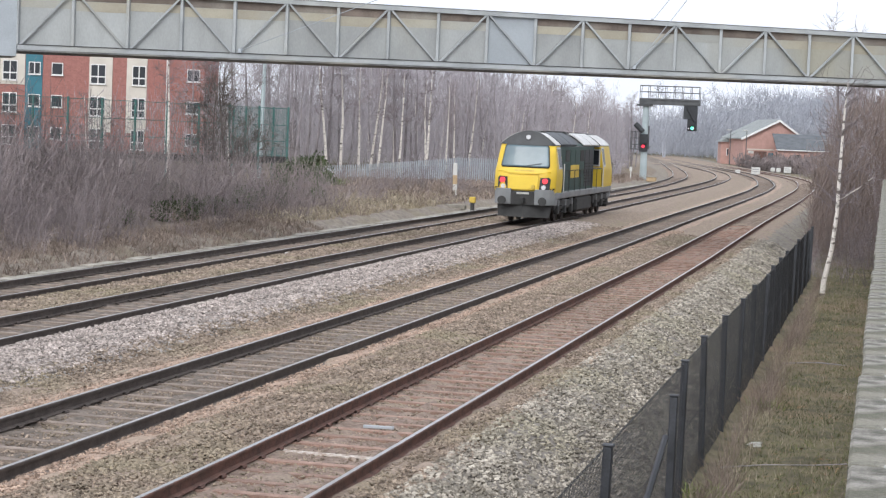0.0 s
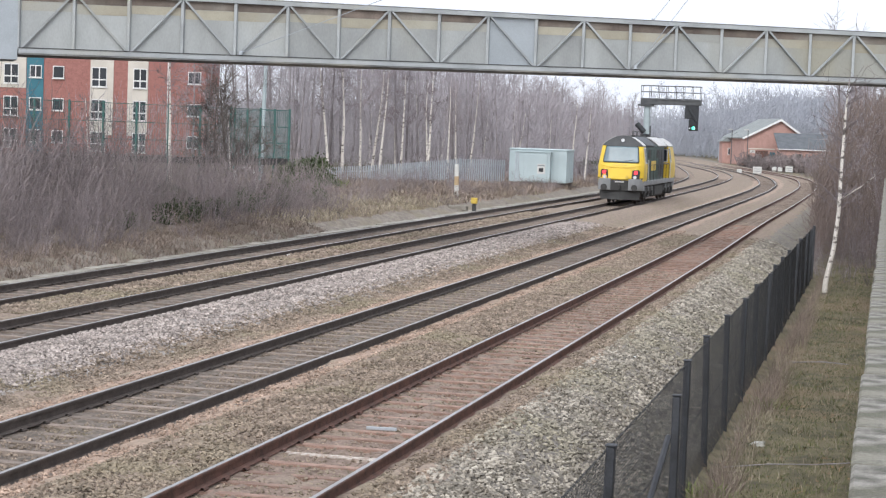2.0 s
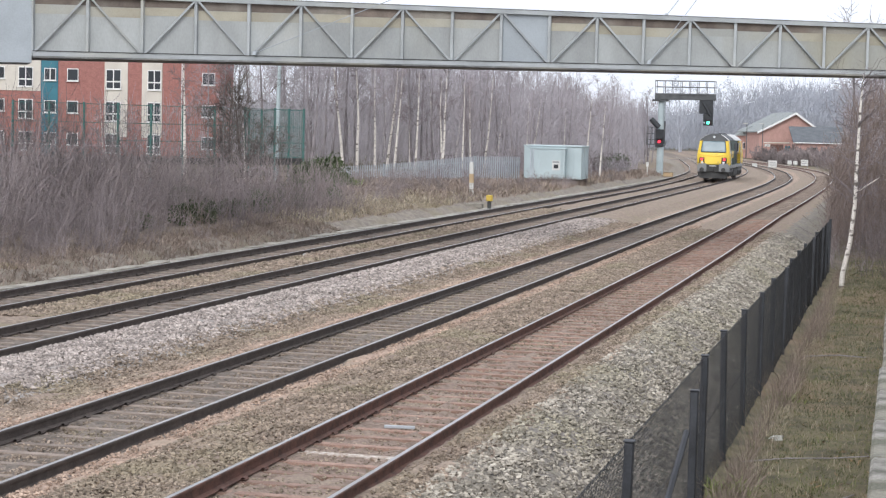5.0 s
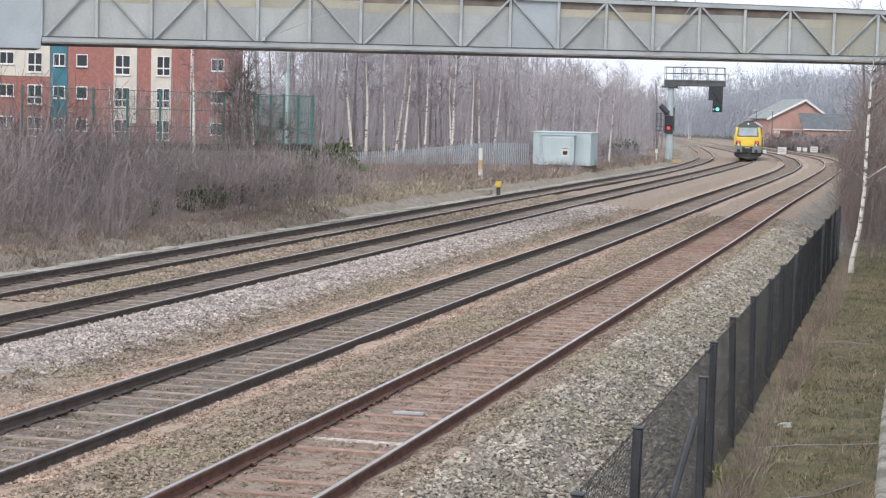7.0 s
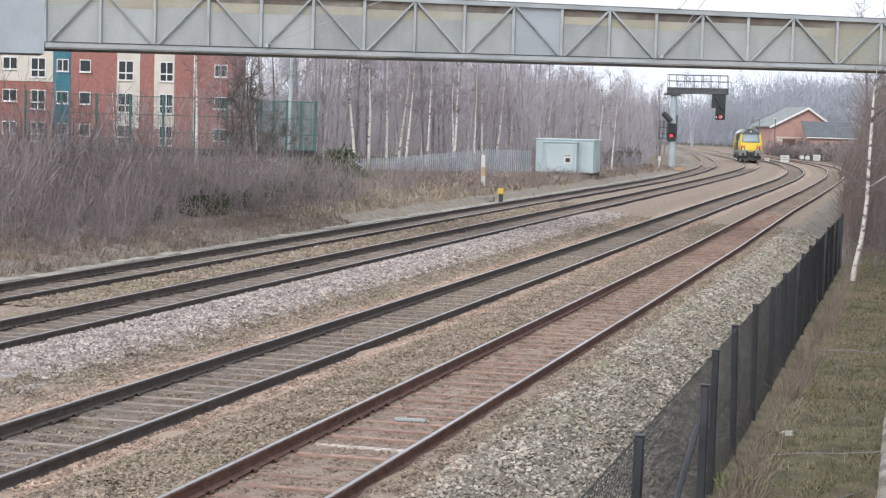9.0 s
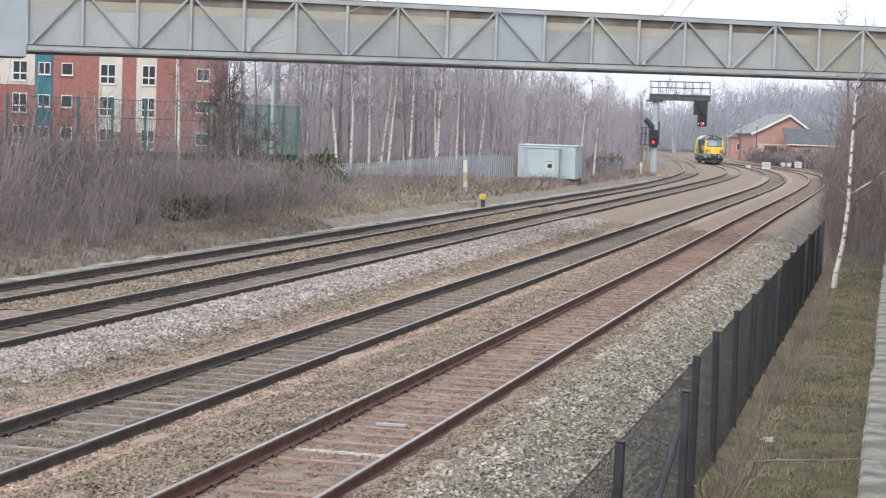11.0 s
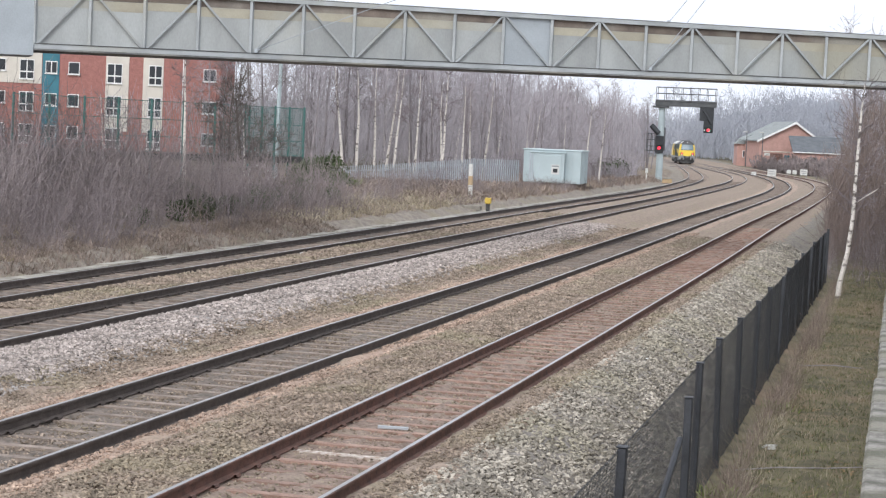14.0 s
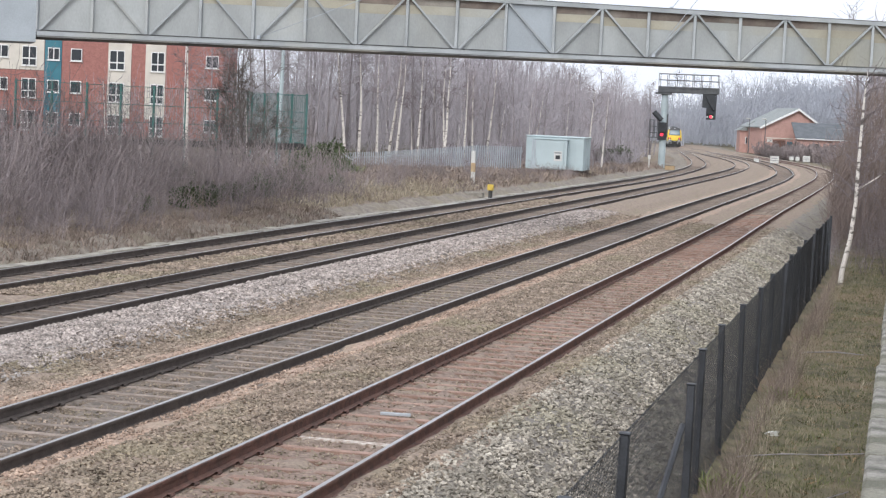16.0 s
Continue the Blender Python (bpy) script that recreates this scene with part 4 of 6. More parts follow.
def cab_roof(rot, rear):
    """The dark arched roof over a cab, with its raked front."""
    bm = bmesh.new()
    low = [bm.verts.new(rot @ Vector((x, front_y(3.26, x) - 0.03, 3.26))) for x in ARCH]
    edge = [bm.verts.new(rot @ Vector((x, front_y(arch_z(x), x) - 0.03, arch_z(x)))) for x in ARCH]
    tail = [bm.verts.new(rot @ Vector((x, rear, arch_z(x)))) for x in ARCH]
    foot = [bm.verts.new(rot @ Vector((x, rear, 3.26))) for x in ARCH]
    for a, b in ((low, edge), (edge, tail), (tail, foot), (foot, low)):
        for i in range(len(ARCH) - 1):
            f = bm.faces.new((a[i], a[i + 1], b[i + 1], b[i]))
            f.smooth = a is edge
    for i in (0, -1):
        bm.faces.new((low[i], edge[i], tail[i], foot[i]))
    bmesh.ops.recalc_face_normals(bm, faces=bm.faces)
    return mesh_of("cab_roof", bm, M_LOCOROOF)


def arch_plate(y0, y1, x0, x1, lift=0.02, rake=None):
    """A curved plate lying on the arched roof from x0 to x1; rake gives the cab whose front it follows."""
    bm = bmesh.new()
    xs = [x0 + (x1 - x0) * i / 5 for i in range(6)]
    rows_ = []
    for up in (0.002, lift):
        for y in (y0, y1):
            rows_.append([])
            for x in xs:
                z = arch_z(x)
                yy = y
                if rake is not None and y == y0:
                    yy = front_y(z, x) - 0.035
                p = Vector((x * (1 + up * 0.4), yy, z + up))
                rows_[-1].append(bm.verts.new(rake @ p if rake is not None else p))
    a, b, c, d = rows_
    for p, q in ((a, b), (c, d), (a, c), (b, d)):
        for i in range(5):
            bm.faces.new((p[i], p[i + 1], q[i + 1], q[i]))
    for i in (0, -1):
        bm.faces.new((a[i], b[i], d[i], c[i]))
    bmesh.ops.recalc_face_normals(bm, faces=bm.faces)
    return bm


def fender(sx, rot):
    bm = bmesh.new()
    pl = [(0.5, -LEN - 0.08), (0.85, -LEN - 0.03), (1.12, -LEN + 0.14), (1.28, -LEN + 0.42), (1.29, -LEN + 1.1), (0.55, -LEN + 1.1)]
    a = [bm.verts.new(rot @ Vector((sx * x, y + 0.05, 0.76))) for x, y in pl]
    b = [bm.verts.new(rot @ Vector((sx * x, y, 1.42))) for x, y in pl]
    bm.faces.new(a)
    bm.faces.new(b)
    for i in range(6):
        bm.faces.new((a[i], a[(i + 1) % 6], b[(i + 1) % 6], b[i]))
    bmesh.ops.recalc_face_normals(bm, faces=bm.faces)
    bmesh.ops.bevel(bm, geom=list(bm.edges), offset=0.02, segments=1, affect="EDGES")
    return bm


def side_plate(sx, rot, y0, y1, z0, z1, proud):
    def hw(z):
        return float(np.interp(z, [1.2, 2.15, 2.3, 3.32], [1.27, 1.32, 1.3, 1.147]))
    bm = bmesh.new()
    c = [(y0, z0), (y1, z0), (y1, z1), (y0, z1)]
    a = [bm.verts.new(rot @ Vector((sx * (hw(z) - 0.02), y, z))) for y, z in c]
    b = [bm.verts.new(rot @ Vector((sx * (hw(z) + proud), y, z))) for y, z in c]
    bm.faces.new(a)
    bm.faces.new(b)
    for i in range(4):
        bm.faces.new((a[i], a[(i + 1) % 4], b[(i + 1) % 4], b[i]))
    bmesh.ops.recalc_face_normals(bm, faces=bm.faces)
    return bm


loco, wheelsets = make_loco()
for sx in (-1, 1):
    for e, turn in ((-1, Matrix()), (1, Matrix.Rotation(math.pi, 4, "Z"))):
        bm = arch_plate(-LEN, CAB_REAR[e] - 0.02, sx * 0.5, sx * 1.17, 0.025, turn)
        for v in bm.verts:
            v.co.y *= SHORT
        part("roof_edge", bm, M_SILVER, loco, "pale sloping edge of the cab roof")


# ---- signal gantry ----
SIG = Vector((-22.3, 176.5, -0.25))


def make_signal():
    global vane
    sg = thing("signal_gantry", "grey cantilever signal gantry with two black signal heads", "railway signal", at=Matrix.Translation(SIG))
    bm = bmesh.new()
    rod(bm, (0, 0, 0), (0, 0, 7.3), 0.33, 0.3, n=18)
    part("mast", bm, M_SIGGREY, sg, "pale grey steel mast")
    bm = bmesh.new()
    box(bm, (-0.6, -0.6, -0.2), (0.6, 0.6, 0.12), 0.03)
    part("base_plate", bm, M_CONCRETE, sg)
    part("cantilever_beam", boxes(((-0.6, -0.6, 7.22), (5.05, 0.6, 7.62)), ((-0.6, -0.65, 7.62), (5.05, 0.65, 7.8)), ((-0.85, -0.55, 7.05), (0.6, 0.55, 7.22)), bevel=0.03), M_SIGDARK, sg, "dark walkway beam")
    for y in (-0.62, 0.62):
        for z in (8.4, 8.98):
            part("handrail", rod(bmesh.new(), (-0.55, y, z), (5.0, y, z), 0.03, n=6), M_SIGDARK, sg)
        for k in range(8):
            x = -0.55 + k * 5.55 / 7
            part("rail_post", rod(bmesh.new(), (x, y, 7.75), (x, y, 9.0), 0.03, n=6), M_SIGDARK, sg)
    for x in (-0.55, 5.0):
        for z in (8.4, 8.98):
            part("handrail", rod(bmesh.new(), (x, -0.62, z), (x, 0.62, z), 0.03, n=6), M_SIGDARK, sg)
    # ladder
    lad = part("ladder_stile", rod(bmesh.new(), (0.36, 0.2, 4.8), (0.36, 0.2, 7.3), 0.04, n=5), M_GALV, sg)
    part("ladder_stile", rod(bmesh.new(), (0.72, 0.2, 4.8), (0.72, 0.2, 7.3), 0.04, n=5), M_GALV, sg)
    for k in range(8):
        part("ladder_rung", rod(bmesh.new(), (0.36, 0.2, 4.9 + k * 0.3), (0.72, 0.2, 4.9 + k * 0.3), 0.025, n=5), M_GALV, lad)
    part("conduit", boxes(((0.28, -0.1, 3.0), (0.42, 0.1, 5.2))), M_SIGDARK, sg)
    # high head on a drop bracket at the end of the arm
    hd = part("signal_head", boxes(((3.6, -0.55, 5.95), (4.9, -0.3, 7.25)), ((4.0, -0.55, 4.85), (4.9, -0.3, 5.95)), bevel=0.05), M_BLACK, sg, "black backboard hanging from the arm")
    bm = bmesh.new()
    rod(bm, (3.95, -0.6, 7.0), (4.7, -0.65, 5.75), 0.12, n=10)
    part("hood", bm, M_BLACK, hd, "long black lamp hood")
    bm = bmesh.new()
    box(bm, (4.1, -0.95, 5.38), (4.8, -0.5, 5.43), 0.01)
    part("visor", bm, M_BLACK, hd)
    part("side_lamp", rod(bmesh.new(), (4.12, -0.56, 5.1), (4.12, -0.64, 5.1), 0.055, n=12), M_WHITELAMP, hd, "small white indicator lamp")
    bm = bmesh.new()
    for sgn, slot in ((-1, 0), (1, 1)):
        rod(bm, (0, sgn * 0.0, 0), (0, sgn * 0.16, 0), 0.14, n=16, slot=slot)
    vane = part("colour_vane", bm, [M_GREENLAMP, M_RED], sg, "turning vane with a green and a red lens", pose(4.5, -0.76, 5.12))
    # low head beside the mast, with its cage
    hd = part("signal_head", boxes(((-0.45, -0.5, 2.75), (0.35, -0.28, 4.4)), bevel=0.04), M_BLACK, sg, "black low signal head on the mast")
    bm = bmesh.new()
    rod(bm, (-0.85, -0.7, 5.35), (-0.1, -0.75, 4.6), 0.25, n=14)
    part("hood", bm, M_BLACK, hd, "rolled black lamp hood")
    part("red_light", rod(bmesh.new(), (-0.05, -0.5, 3.25), (-0.05, -0.6, 3.25), 0.15, n=16), M_RED, hd, "lit red lamp")
    bm = bmesh.new()
    box(bm, (-0.35, -0.9, 3.52), (0.25, -0.5, 3.57))
    part("visor", bm, M_BLACK, hd)
    cage = part("cage_floor", boxes(((-1.3, -0.5, 2.92), (-0.4, 0.35, 3.0))), M_SIGDARK, sg, "floor of the open maintenance cage")
    bars = [((x, y, 3.0), (x, y, 4.6)) for x in (-1.25, -0.85, -0.5) for y in (-0.5, 0.3)]
    for z in (3.4, 4.0, 4.6):
        bars += [((-1.25, -0.5, z), (-0.45, -0.5, z)), ((-1.25, 0.3, z), (-0.45, 0.3, z)), ((-1.25, -0.5, z), (-1.25, 0.3, z))]
    for a, b in bars:
        part("cage_bar", rod(bmesh.new(), a, b, 0.035, n=5), M_SIGDARK, cage)


make_signal()


# ---- lineside kiosk, palisade, posts and boxes ----
def make_kiosk():
    ki = thing("equipment_kiosk", "pale grey-green lineside equipment kiosk", "equipment cabinet", at=pose(-25.75, 128.4, 0.4, 0, 0, 3))
    part("body", boxes(((0, 0, 0), (4.05, 4.2, 2.24)), bevel=0.02), M_KIOSK, ki)
    part("roof", boxes(((-0.06, -0.06, 2.24), (4.12, 4.3, 2.34)), bevel=0.03), M_KIOSK, ki)
    bay = part("porch", boxes(((0.5, -0.55, 0), (2.95, -0.003, 2.08)), bevel=0.02), M_KIOSK, ki, "projecting door bay")
    part("porch_roof", boxes(((0.44, -0.62, 2.08), (3.02, -0.003, 2.15)), bevel=0.02), M_KIOSK, bay)
    for x in (0.56, 0.72):
        part("corner_post", boxes(((x - 0.05, -0.6, 0), (x + 0.03, -0.552, 2.06)), bevel=0.008), M_GALV, bay, "pale corner trim")
    for x in (0.03, 3.5, 4.02):
        part("panel_joint", boxes(((x - 0.02, -0.025, 0), (x + 0.02, -0.002, 2.2)), bevel=0.006), M_KIOSK, ki)
    door = part("door", boxes(((1.1, -0.6, 0.08), (2.75, -0.553, 1.95)), bevel=0.015), M_KIOSK, ki, "closed flush door")
    part("notice", boxes(((2.07, -0.612, 0.62), (2.62, -0.601, 1.3))), M_SIGNWHITE, door, "white notice with a dark mark")
    part("notice_mark", boxes(((2.18, -0.618, 0.75), (2.5, -0.613, 1.02))), M_BLACK, door)
    part("notice_mark", boxes(((2.1, -0.618, 1.14), (2.58, -0.613, 1.24))), M_LOCOGREY, door)
    part("door_handle", boxes(((1.2, -0.65, 0.95), (1.25, -0.6, 1.12)), bevel=0.01), M_GALV, door)
    for k in range(4):
        y = 0.5 + k * 1.05
        part("side_rib", boxes(((4.052, y - 0.03, 0.05), (4.085, y + 0.03, 2.18))), M_KIOSK, ki)


make_kiosk()


def make_palisade():
    pf = thing("palisade_fence", "galvanised steel palisade fence along the embankment", "fence")
    pts = [(-37.6, 121.6, 0.95), (-34.3, 122.4, 1.2), (-31.4, 125.2, 1.55), (-29.0, 126.9, 1.85), (-26.0, 128.6, 1.88)]
    a, b = [], []
    for (x0, y0, z0), (x1, y1, z1) in zip(pts, pts[1:]):
        L = math.hypot(x1 - x0, y1 - y0)
        n = int(L / 0.15)
        for i in range(n):
            k = i / n
            x, y, z = x0 + (x1 - x0) * k, y0 + (y1 - y0) * k, z0 + (z1 - z0) * k
            a.append((x, y, z - 2.3))
            b.append((x, y, z))
        for z in (-0.35, -1.9):
            bm = bmesh.new()
            beam(bm, (x0, y0 + 0.05, z0 + z), (x1, y1 + 0.05, z1 + z), 0.05, 0.06)
            part("rail", bm, M_GALV, pf)
        bm = bmesh.new()
        box(bm, (x0 - 0.06, y0 + 0.06, z0 - 2.6), (x0 + 0.06, y0 + 0.16, z0 + 0.02), 0.01)
        part("post", bm, M_GALV, pf)
    r = np.full(len(a), 0.06)
    tagged(part("pale", tubes("pale", a, b, r, r * 0.8, M_GALV, 4), None, pf, "rows of narrow pointed pales"), kind="stuff")


make_palisade()


def make_posts():
    mp = thing("marker_post", "white lineside post with a faded orange band", "post", at=pose(-22.8, 99.4, -0.1, 0, -1.2, 0))
    part("post", boxes(((-0.11, -0.07, -0.3), (0.11, 0.07, 2.05)), bevel=0.02), M_SIGNWHITE, mp)
    part("band", boxes(((-0.115, -0.075, 0.9), (0.115, 0.075, 1.4)), bevel=0.01), M_ORANGE, mp, "faded orange band")
    yb = thing("lineside_box", "yellow lineside equipment box on a dark stand", "equipment box", at=pose(-20.15, 91.9, -0.12))
    part("box", boxes(((-0.15, -0.13, 0.25), (0.15, 0.13, 0.55)), bevel=0.03), M_BOXYELLOW, yb)
    part("stand", boxes(((-0.09, -0.09, -0.2), (0.09, 0.09, 0.25)), bevel=0.02), M_LOCODARK, yb)
    part("cover", boxes(((-1.5, -0.2, -0.12), (-0.35, 0.25, 0.12)), bevel=0.02), M_TROUGH, yb)
    mk = thing("marker_post", "short white post beside the signal", "post", at=pose(-22.3, 167.7, -0.3))
    part("post", boxes(((-0.05, -0.05, -0.2), (0.05, 0.05, 1.3)), bevel=0.01), M_SIGNWHITE, mk)
    part("cap", boxes(((-0.12, -0.08, 1.05), (0.12, 0.08, 1.45)), bevel=0.02), M_SIGNWHITE, mk)
    bx = thing("lineside_box", "low tan lineside box beside the signal mast", "equipment box", at=pose(-21.2, 174.2, -0.25))
    part("box", boxes(((-0.45, -0.3, 0), (0.45, 0.3, 0.4)), bevel=0.04), M_ORANGE, bx)
    part("lid", boxes(((-0.48, -0.33, 0.4), (0.48, 0.33, 0.46)), bevel=0.02), M_TROUGH, bx)
    for x, y, z, lab in ((-14.6, 219.0, -0.1, "white trackside board on short legs"), (-13.2, 263.5, -0.45, "white trackside board beside the bend")):
        sb = thing("trackside_board", lab, "sign", "white trackside boards", at=pose(x, y, z, 0, 0, 4))
        part("board", boxes(((-0.5, -0.04, 0.25), (0.5, 0.04, 1.05)), bevel=0.02), M_SIGNWHITE, sb)
        for lx in (-0.4, 0.4):
            part("leg", boxes(((lx - 0.04, -0.03, -0.2), (lx + 0.04, 0.03, 0.25))), M_LOCOGREY, sb)
        for z1 in (0.5, 0.75):
            part("mark", boxes(((-0.35, -0.047, z1), (0.35, -0.041, z1 + 0.08))), M_LOCOGREY, sb)
    for x, y in ((-15.9, 275.0), (-14.9, 272.0), (-18.1, 238.0)):
        wb = thing("lineside_box", "small white lineside box", "equipment box", at=pose(x, y, -0.25))
        part("box", boxes(((-0.3, -0.3, 0), (0.3, 0.3, 0.55)), bevel=0.06), M_SIGNWHITE, wb)
        part("foot", boxes(((-0.2, -0.2, -0.15), (0.2, 0.2, 0)), bevel=0.02), M_TROUGH, wb)
    # litter on the grass
    rng = random.Random(11)
    bm = bmesh.new()
    bmesh.ops.create_icosphere(bm, subdivisions=2, radius=0.12)
    for v in bm.verts:
        v.co *= rng.uniform(0.6, 1.35)
        v.co.z *= 0.55
    li = tagged(new("litter_bag", mesh_of("litter_bag", bm, M_SIGNWHITE)), "crumpled white plastic bag lying on the grass", "litter")
    li.matrix_basis = pose(-1.75, 29.6, -1.05)
    for x, y, z in ((-17.0, 52.4, -0.1), (-12.9, 75.0, -0.05), (-4.2, 33.0, -0.2)):
        bm = bmesh.new()
        bmesh.ops.create_icosphere(bm, subdivisions=1, radius=0.09)
        for v in bm.verts:
            v.co *= rng.uniform(0.6, 1.35)
            v.co.z *= 0.5
        tagged(new("litter_scrap", mesh_of("litter_scrap", bm, M_SIGNWHITE)), "scrap of white litter on the ballast", "litter", "litter scraps").matrix_basis = pose(x, y, z)
    x, y, t = line(22.95, TRACKS[0])
    off = tagged(new("metal_bar", mesh_of("metal_bar", boxes(((-0.2, -0.018, -0.02), (0.2, 0.018, 0.02)), bevel=0.006), M_GALV)), "short pale metal bar lying between the rails", "metal bar")
    off.matrix_basis = pose(x, y, -0.13, 0, 0, 6)


make_posts()


# ---- green sports court fence ----
def make_court():
    co = thing("sports_court_fence", "tall green mesh sports court fence", "fence")
    P0, P1, P2 = Vector((-47.5, 94.0, 0.6)), Vector((-36.2, 110.7, 0.6)), Vector((-43.5, 121.0, 0.6))
    for a, b, n in ((P0, P1, 9), (P1, P2, 4)):
        d = (b - a) / n
        for i in range(n + 1):
            q = a + d * i
            if i == 0 and a is P1:
                continue
            bm = bmesh.new()
            box(bm, (q.x - 0.06, q.y - 0.06, -0.2), (q.x + 0.06, q.y + 0.06, 4.75), 0.012)
            part("post", bm, M_GREENFENCE, co)
        L = (b - a).length
        u = (b - a).normalized()
        k = np.arange(0, L, 0.16)
        base = np.array(a)[None] + k[:, None] * np.array(u)[None]
        lo, hi = base.copy(), base.copy()
        lo[:, 2], hi[:, 2] = 1.7, 4.65
        r = np.full(len(k), 0.009)
        tagged(part("mesh_wire", tubes("mesh_wire", lo, hi, r, r, M_GREENFENCE, 3), None, co, "green welded mesh"), kind="stuff")
        for z in (1.7, 2.6, 3.6, 4.65):
            part("cross_rail", rod(bmesh.new(), a + Vector((0, 0, z - a.z)), b + Vector((0, 0, z - b.z)), 0.02, n=5), M_GREENFENCE, co)
        bm = bmesh.new()
        beam(bm, a + Vector((0, 0, 0.85)), b + Vector((0, 0, 0.85)), 0.05, 0.4)
        part("rebound_board", bm, M_LOCODARK, co, "dark low rebound board")
    lp = thing("lamp_column", "tall pale grey lamp column beside the court", "lamp post", at=pose(-38.5, 112.3, 0.5))
    bm = bmesh.new()
    rod(bm, (0, 0, -0.3), (0, 0, 1.6), 0.16, n=12)
    part("base_section", bm, M_SIGGREY, lp)
    part("column", rod(bmesh.new(), (0, 0, 1.6), (0.15, 0, 9.5), 0.14, 0.1, n=12), M_SIGGREY, lp)
    part("lantern", boxes(((-0.5, -0.15, 9.5), (0.5, 0.15, 9.65)), bevel=0.03), M_SIGGREY, lp)
    for x0, x1, y, z in ((-35.6, -33.6, 79.0, 1.5), (-28.9, -27.9, 80.5, 1.72)):
        wp = thing("goal", "small white metal sports goal behind the bushes", "goal", "goals in the sports court")
        part("crossbar", boxes(((x0, y - 0.05, z - 0.06), (x1, y + 0.05, z + 0.06)), bevel=0.015), M_SIGNWHITE, wp)
        for x in (x0 + 0.05, x1 - 0.05):
            part("post", boxes(((x - 0.05, y - 0.045, 0.1), (x + 0.05, y + 0.045, z - 0.062)), bevel=0.01), M_SIGNWHITE, wp)
            part("stay", rod(bmesh.new(), (x, y + 0.05, z - 0.08), (x, y + 0.9, 0.1), 0.025, n=6), M_SIGNWHITE, wp)


make_court()


# ---- the brick house beyond the bend ----
def make_house():
    ho = thing("brick_house", "red brick house with white bargeboards and slate roof", "house", at=pose(-24.8, 335.0, 0.0, 0, 0, 17))
    W, D, E, R = 11.0, 16.0, 4.7, 7.9
    bm = bmesh.new()
    prism(bm, [(0, -0.3), (W, -0.3), (W, E), (W / 2 + 0.8, R), (0, E)], 0, D)
    part("wall", bm, M_HAZEBRICK, ho)
    mid = W / 2 + 0.8
    for sx, x, z in ((-1, -0.5, E - 0.3), (1, W + 0.5, E - 0.3)):
        bm = bmesh.new()
        prism(bm, [(x, z), (mid, R + 0.05), (mid, R + 0.25), (x, z + 0.2)], -0.5, D + 0.4)
        part("roof_slope", bm, M_ROOF, ho)
        bm = bmesh.new()
        prism(bm, [(x, z - 0.22), (mid, R - 0.2), (mid, R + 0.2), (x, z + 0.16)], -0.62, -0.5)
        part("bargeboard", bm, M_FRAME, ho, "white bargeboard")
    part("sign", boxes(((1.0, -0.12, 1.9), (1.95, -0.01, 2.4)), bevel=0.02), M_SIGNWHITE, ho, "small white sign")
    part("garage_door", boxes(((2.05, -0.09, 0.1), (4.3, -0.01, 2.35)), bevel=0.02), M_RAILRED, ho, "dark red door")
    part("lintel", boxes(((0.8, -0.1, 2.55), (6.0, -0.01, 2.75)), bevel=0.02), M_RENDER, ho, "pale string course")
    part("door", boxes(((4.6, -0.1, 0), (5.6, -0.01, 2.1))), M_TEAL, ho)
    # lower wing with a dark roof in front
    wg = thing("outbuilding", "long low brick outbuilding with a dark slate roof", "building", at=pose(-18.3, 329.0, 0.0, 0, 0, 12))
    bm = bmesh.new()
    box(bm, (0, 0, -0.3), (14, 5, 2.8), 0.02)
    part("wall", bm, M_HAZEBRICK, wg)
    bm = bmesh.new()
    prism(bm, [(-0.35, 2.75), (5.4, 5.4), (5.4, 5.6), (-0.35, 2.95)], -0.3, 14.3, m=Matrix.Rotation(math.pi / 2, 4, "Z") @ Matrix.Diagonal((1, -1, 1, 1)))
    part("roof", bm, M_ROOFDARK, wg)
    part("gutter", boxes(((-0.3, -0.5, 2.66), (14.3, -0.36, 2.84)), bevel=0.02), M_FRAME, wg, "white gutter")
    part("door", boxes(((3, -0.08, 0), (4, -0.01, 2.0))), M_LOCODARK, wg)
    # pale wing to the side
    pw = thing("outbuilding", "low brick building with a grey pitched roof", "building", at=pose(-29.6, 346.0, 0.0, 0, 0, 9))
    part("wall", boxes(((0, 0, -0.3), (5.0, 8, 3.8)), bevel=0.02), M_HAZEBRICK, pw)
    bm = bmesh.new()
    prism(bm, [(-0.4, 3.75), (5.4, 3.75), (2.5, 5.6)], -0.4, 8.4)
    part("roof", bm, M_ROOF, pw)
    for x in (1.0, 3.2):
        w = part("window", boxes(((x, -0.08, 1.3), (x + 1.1, -0.01, 2.6))), M_FRAME, pw)
        part("pane", boxes(((x + 0.1, -0.1, 1.4), (x + 1.0, -0.081, 2.5))), M_GLASS, w)
    for x, y in ((-26.0, 322.0), (-23.0, 318.0)):
        lp = thing("street_lamp", "slim grey street lamp near the house", "street lamp", "street lamps by the house", at=pose(x, y, 0.2))
        part("column", rod(bmesh.new(), (0, 0, -0.3), (0, 0, 5.6), 0.09, 0.06, n=8), M_SIGDARK, lp)
        part("lantern", boxes(((-0.65, -0.12, 5.55), (0.1, 0.12, 5.72)), bevel=0.03), M_SIGNWHITE, lp, "pale lantern")


make_house()


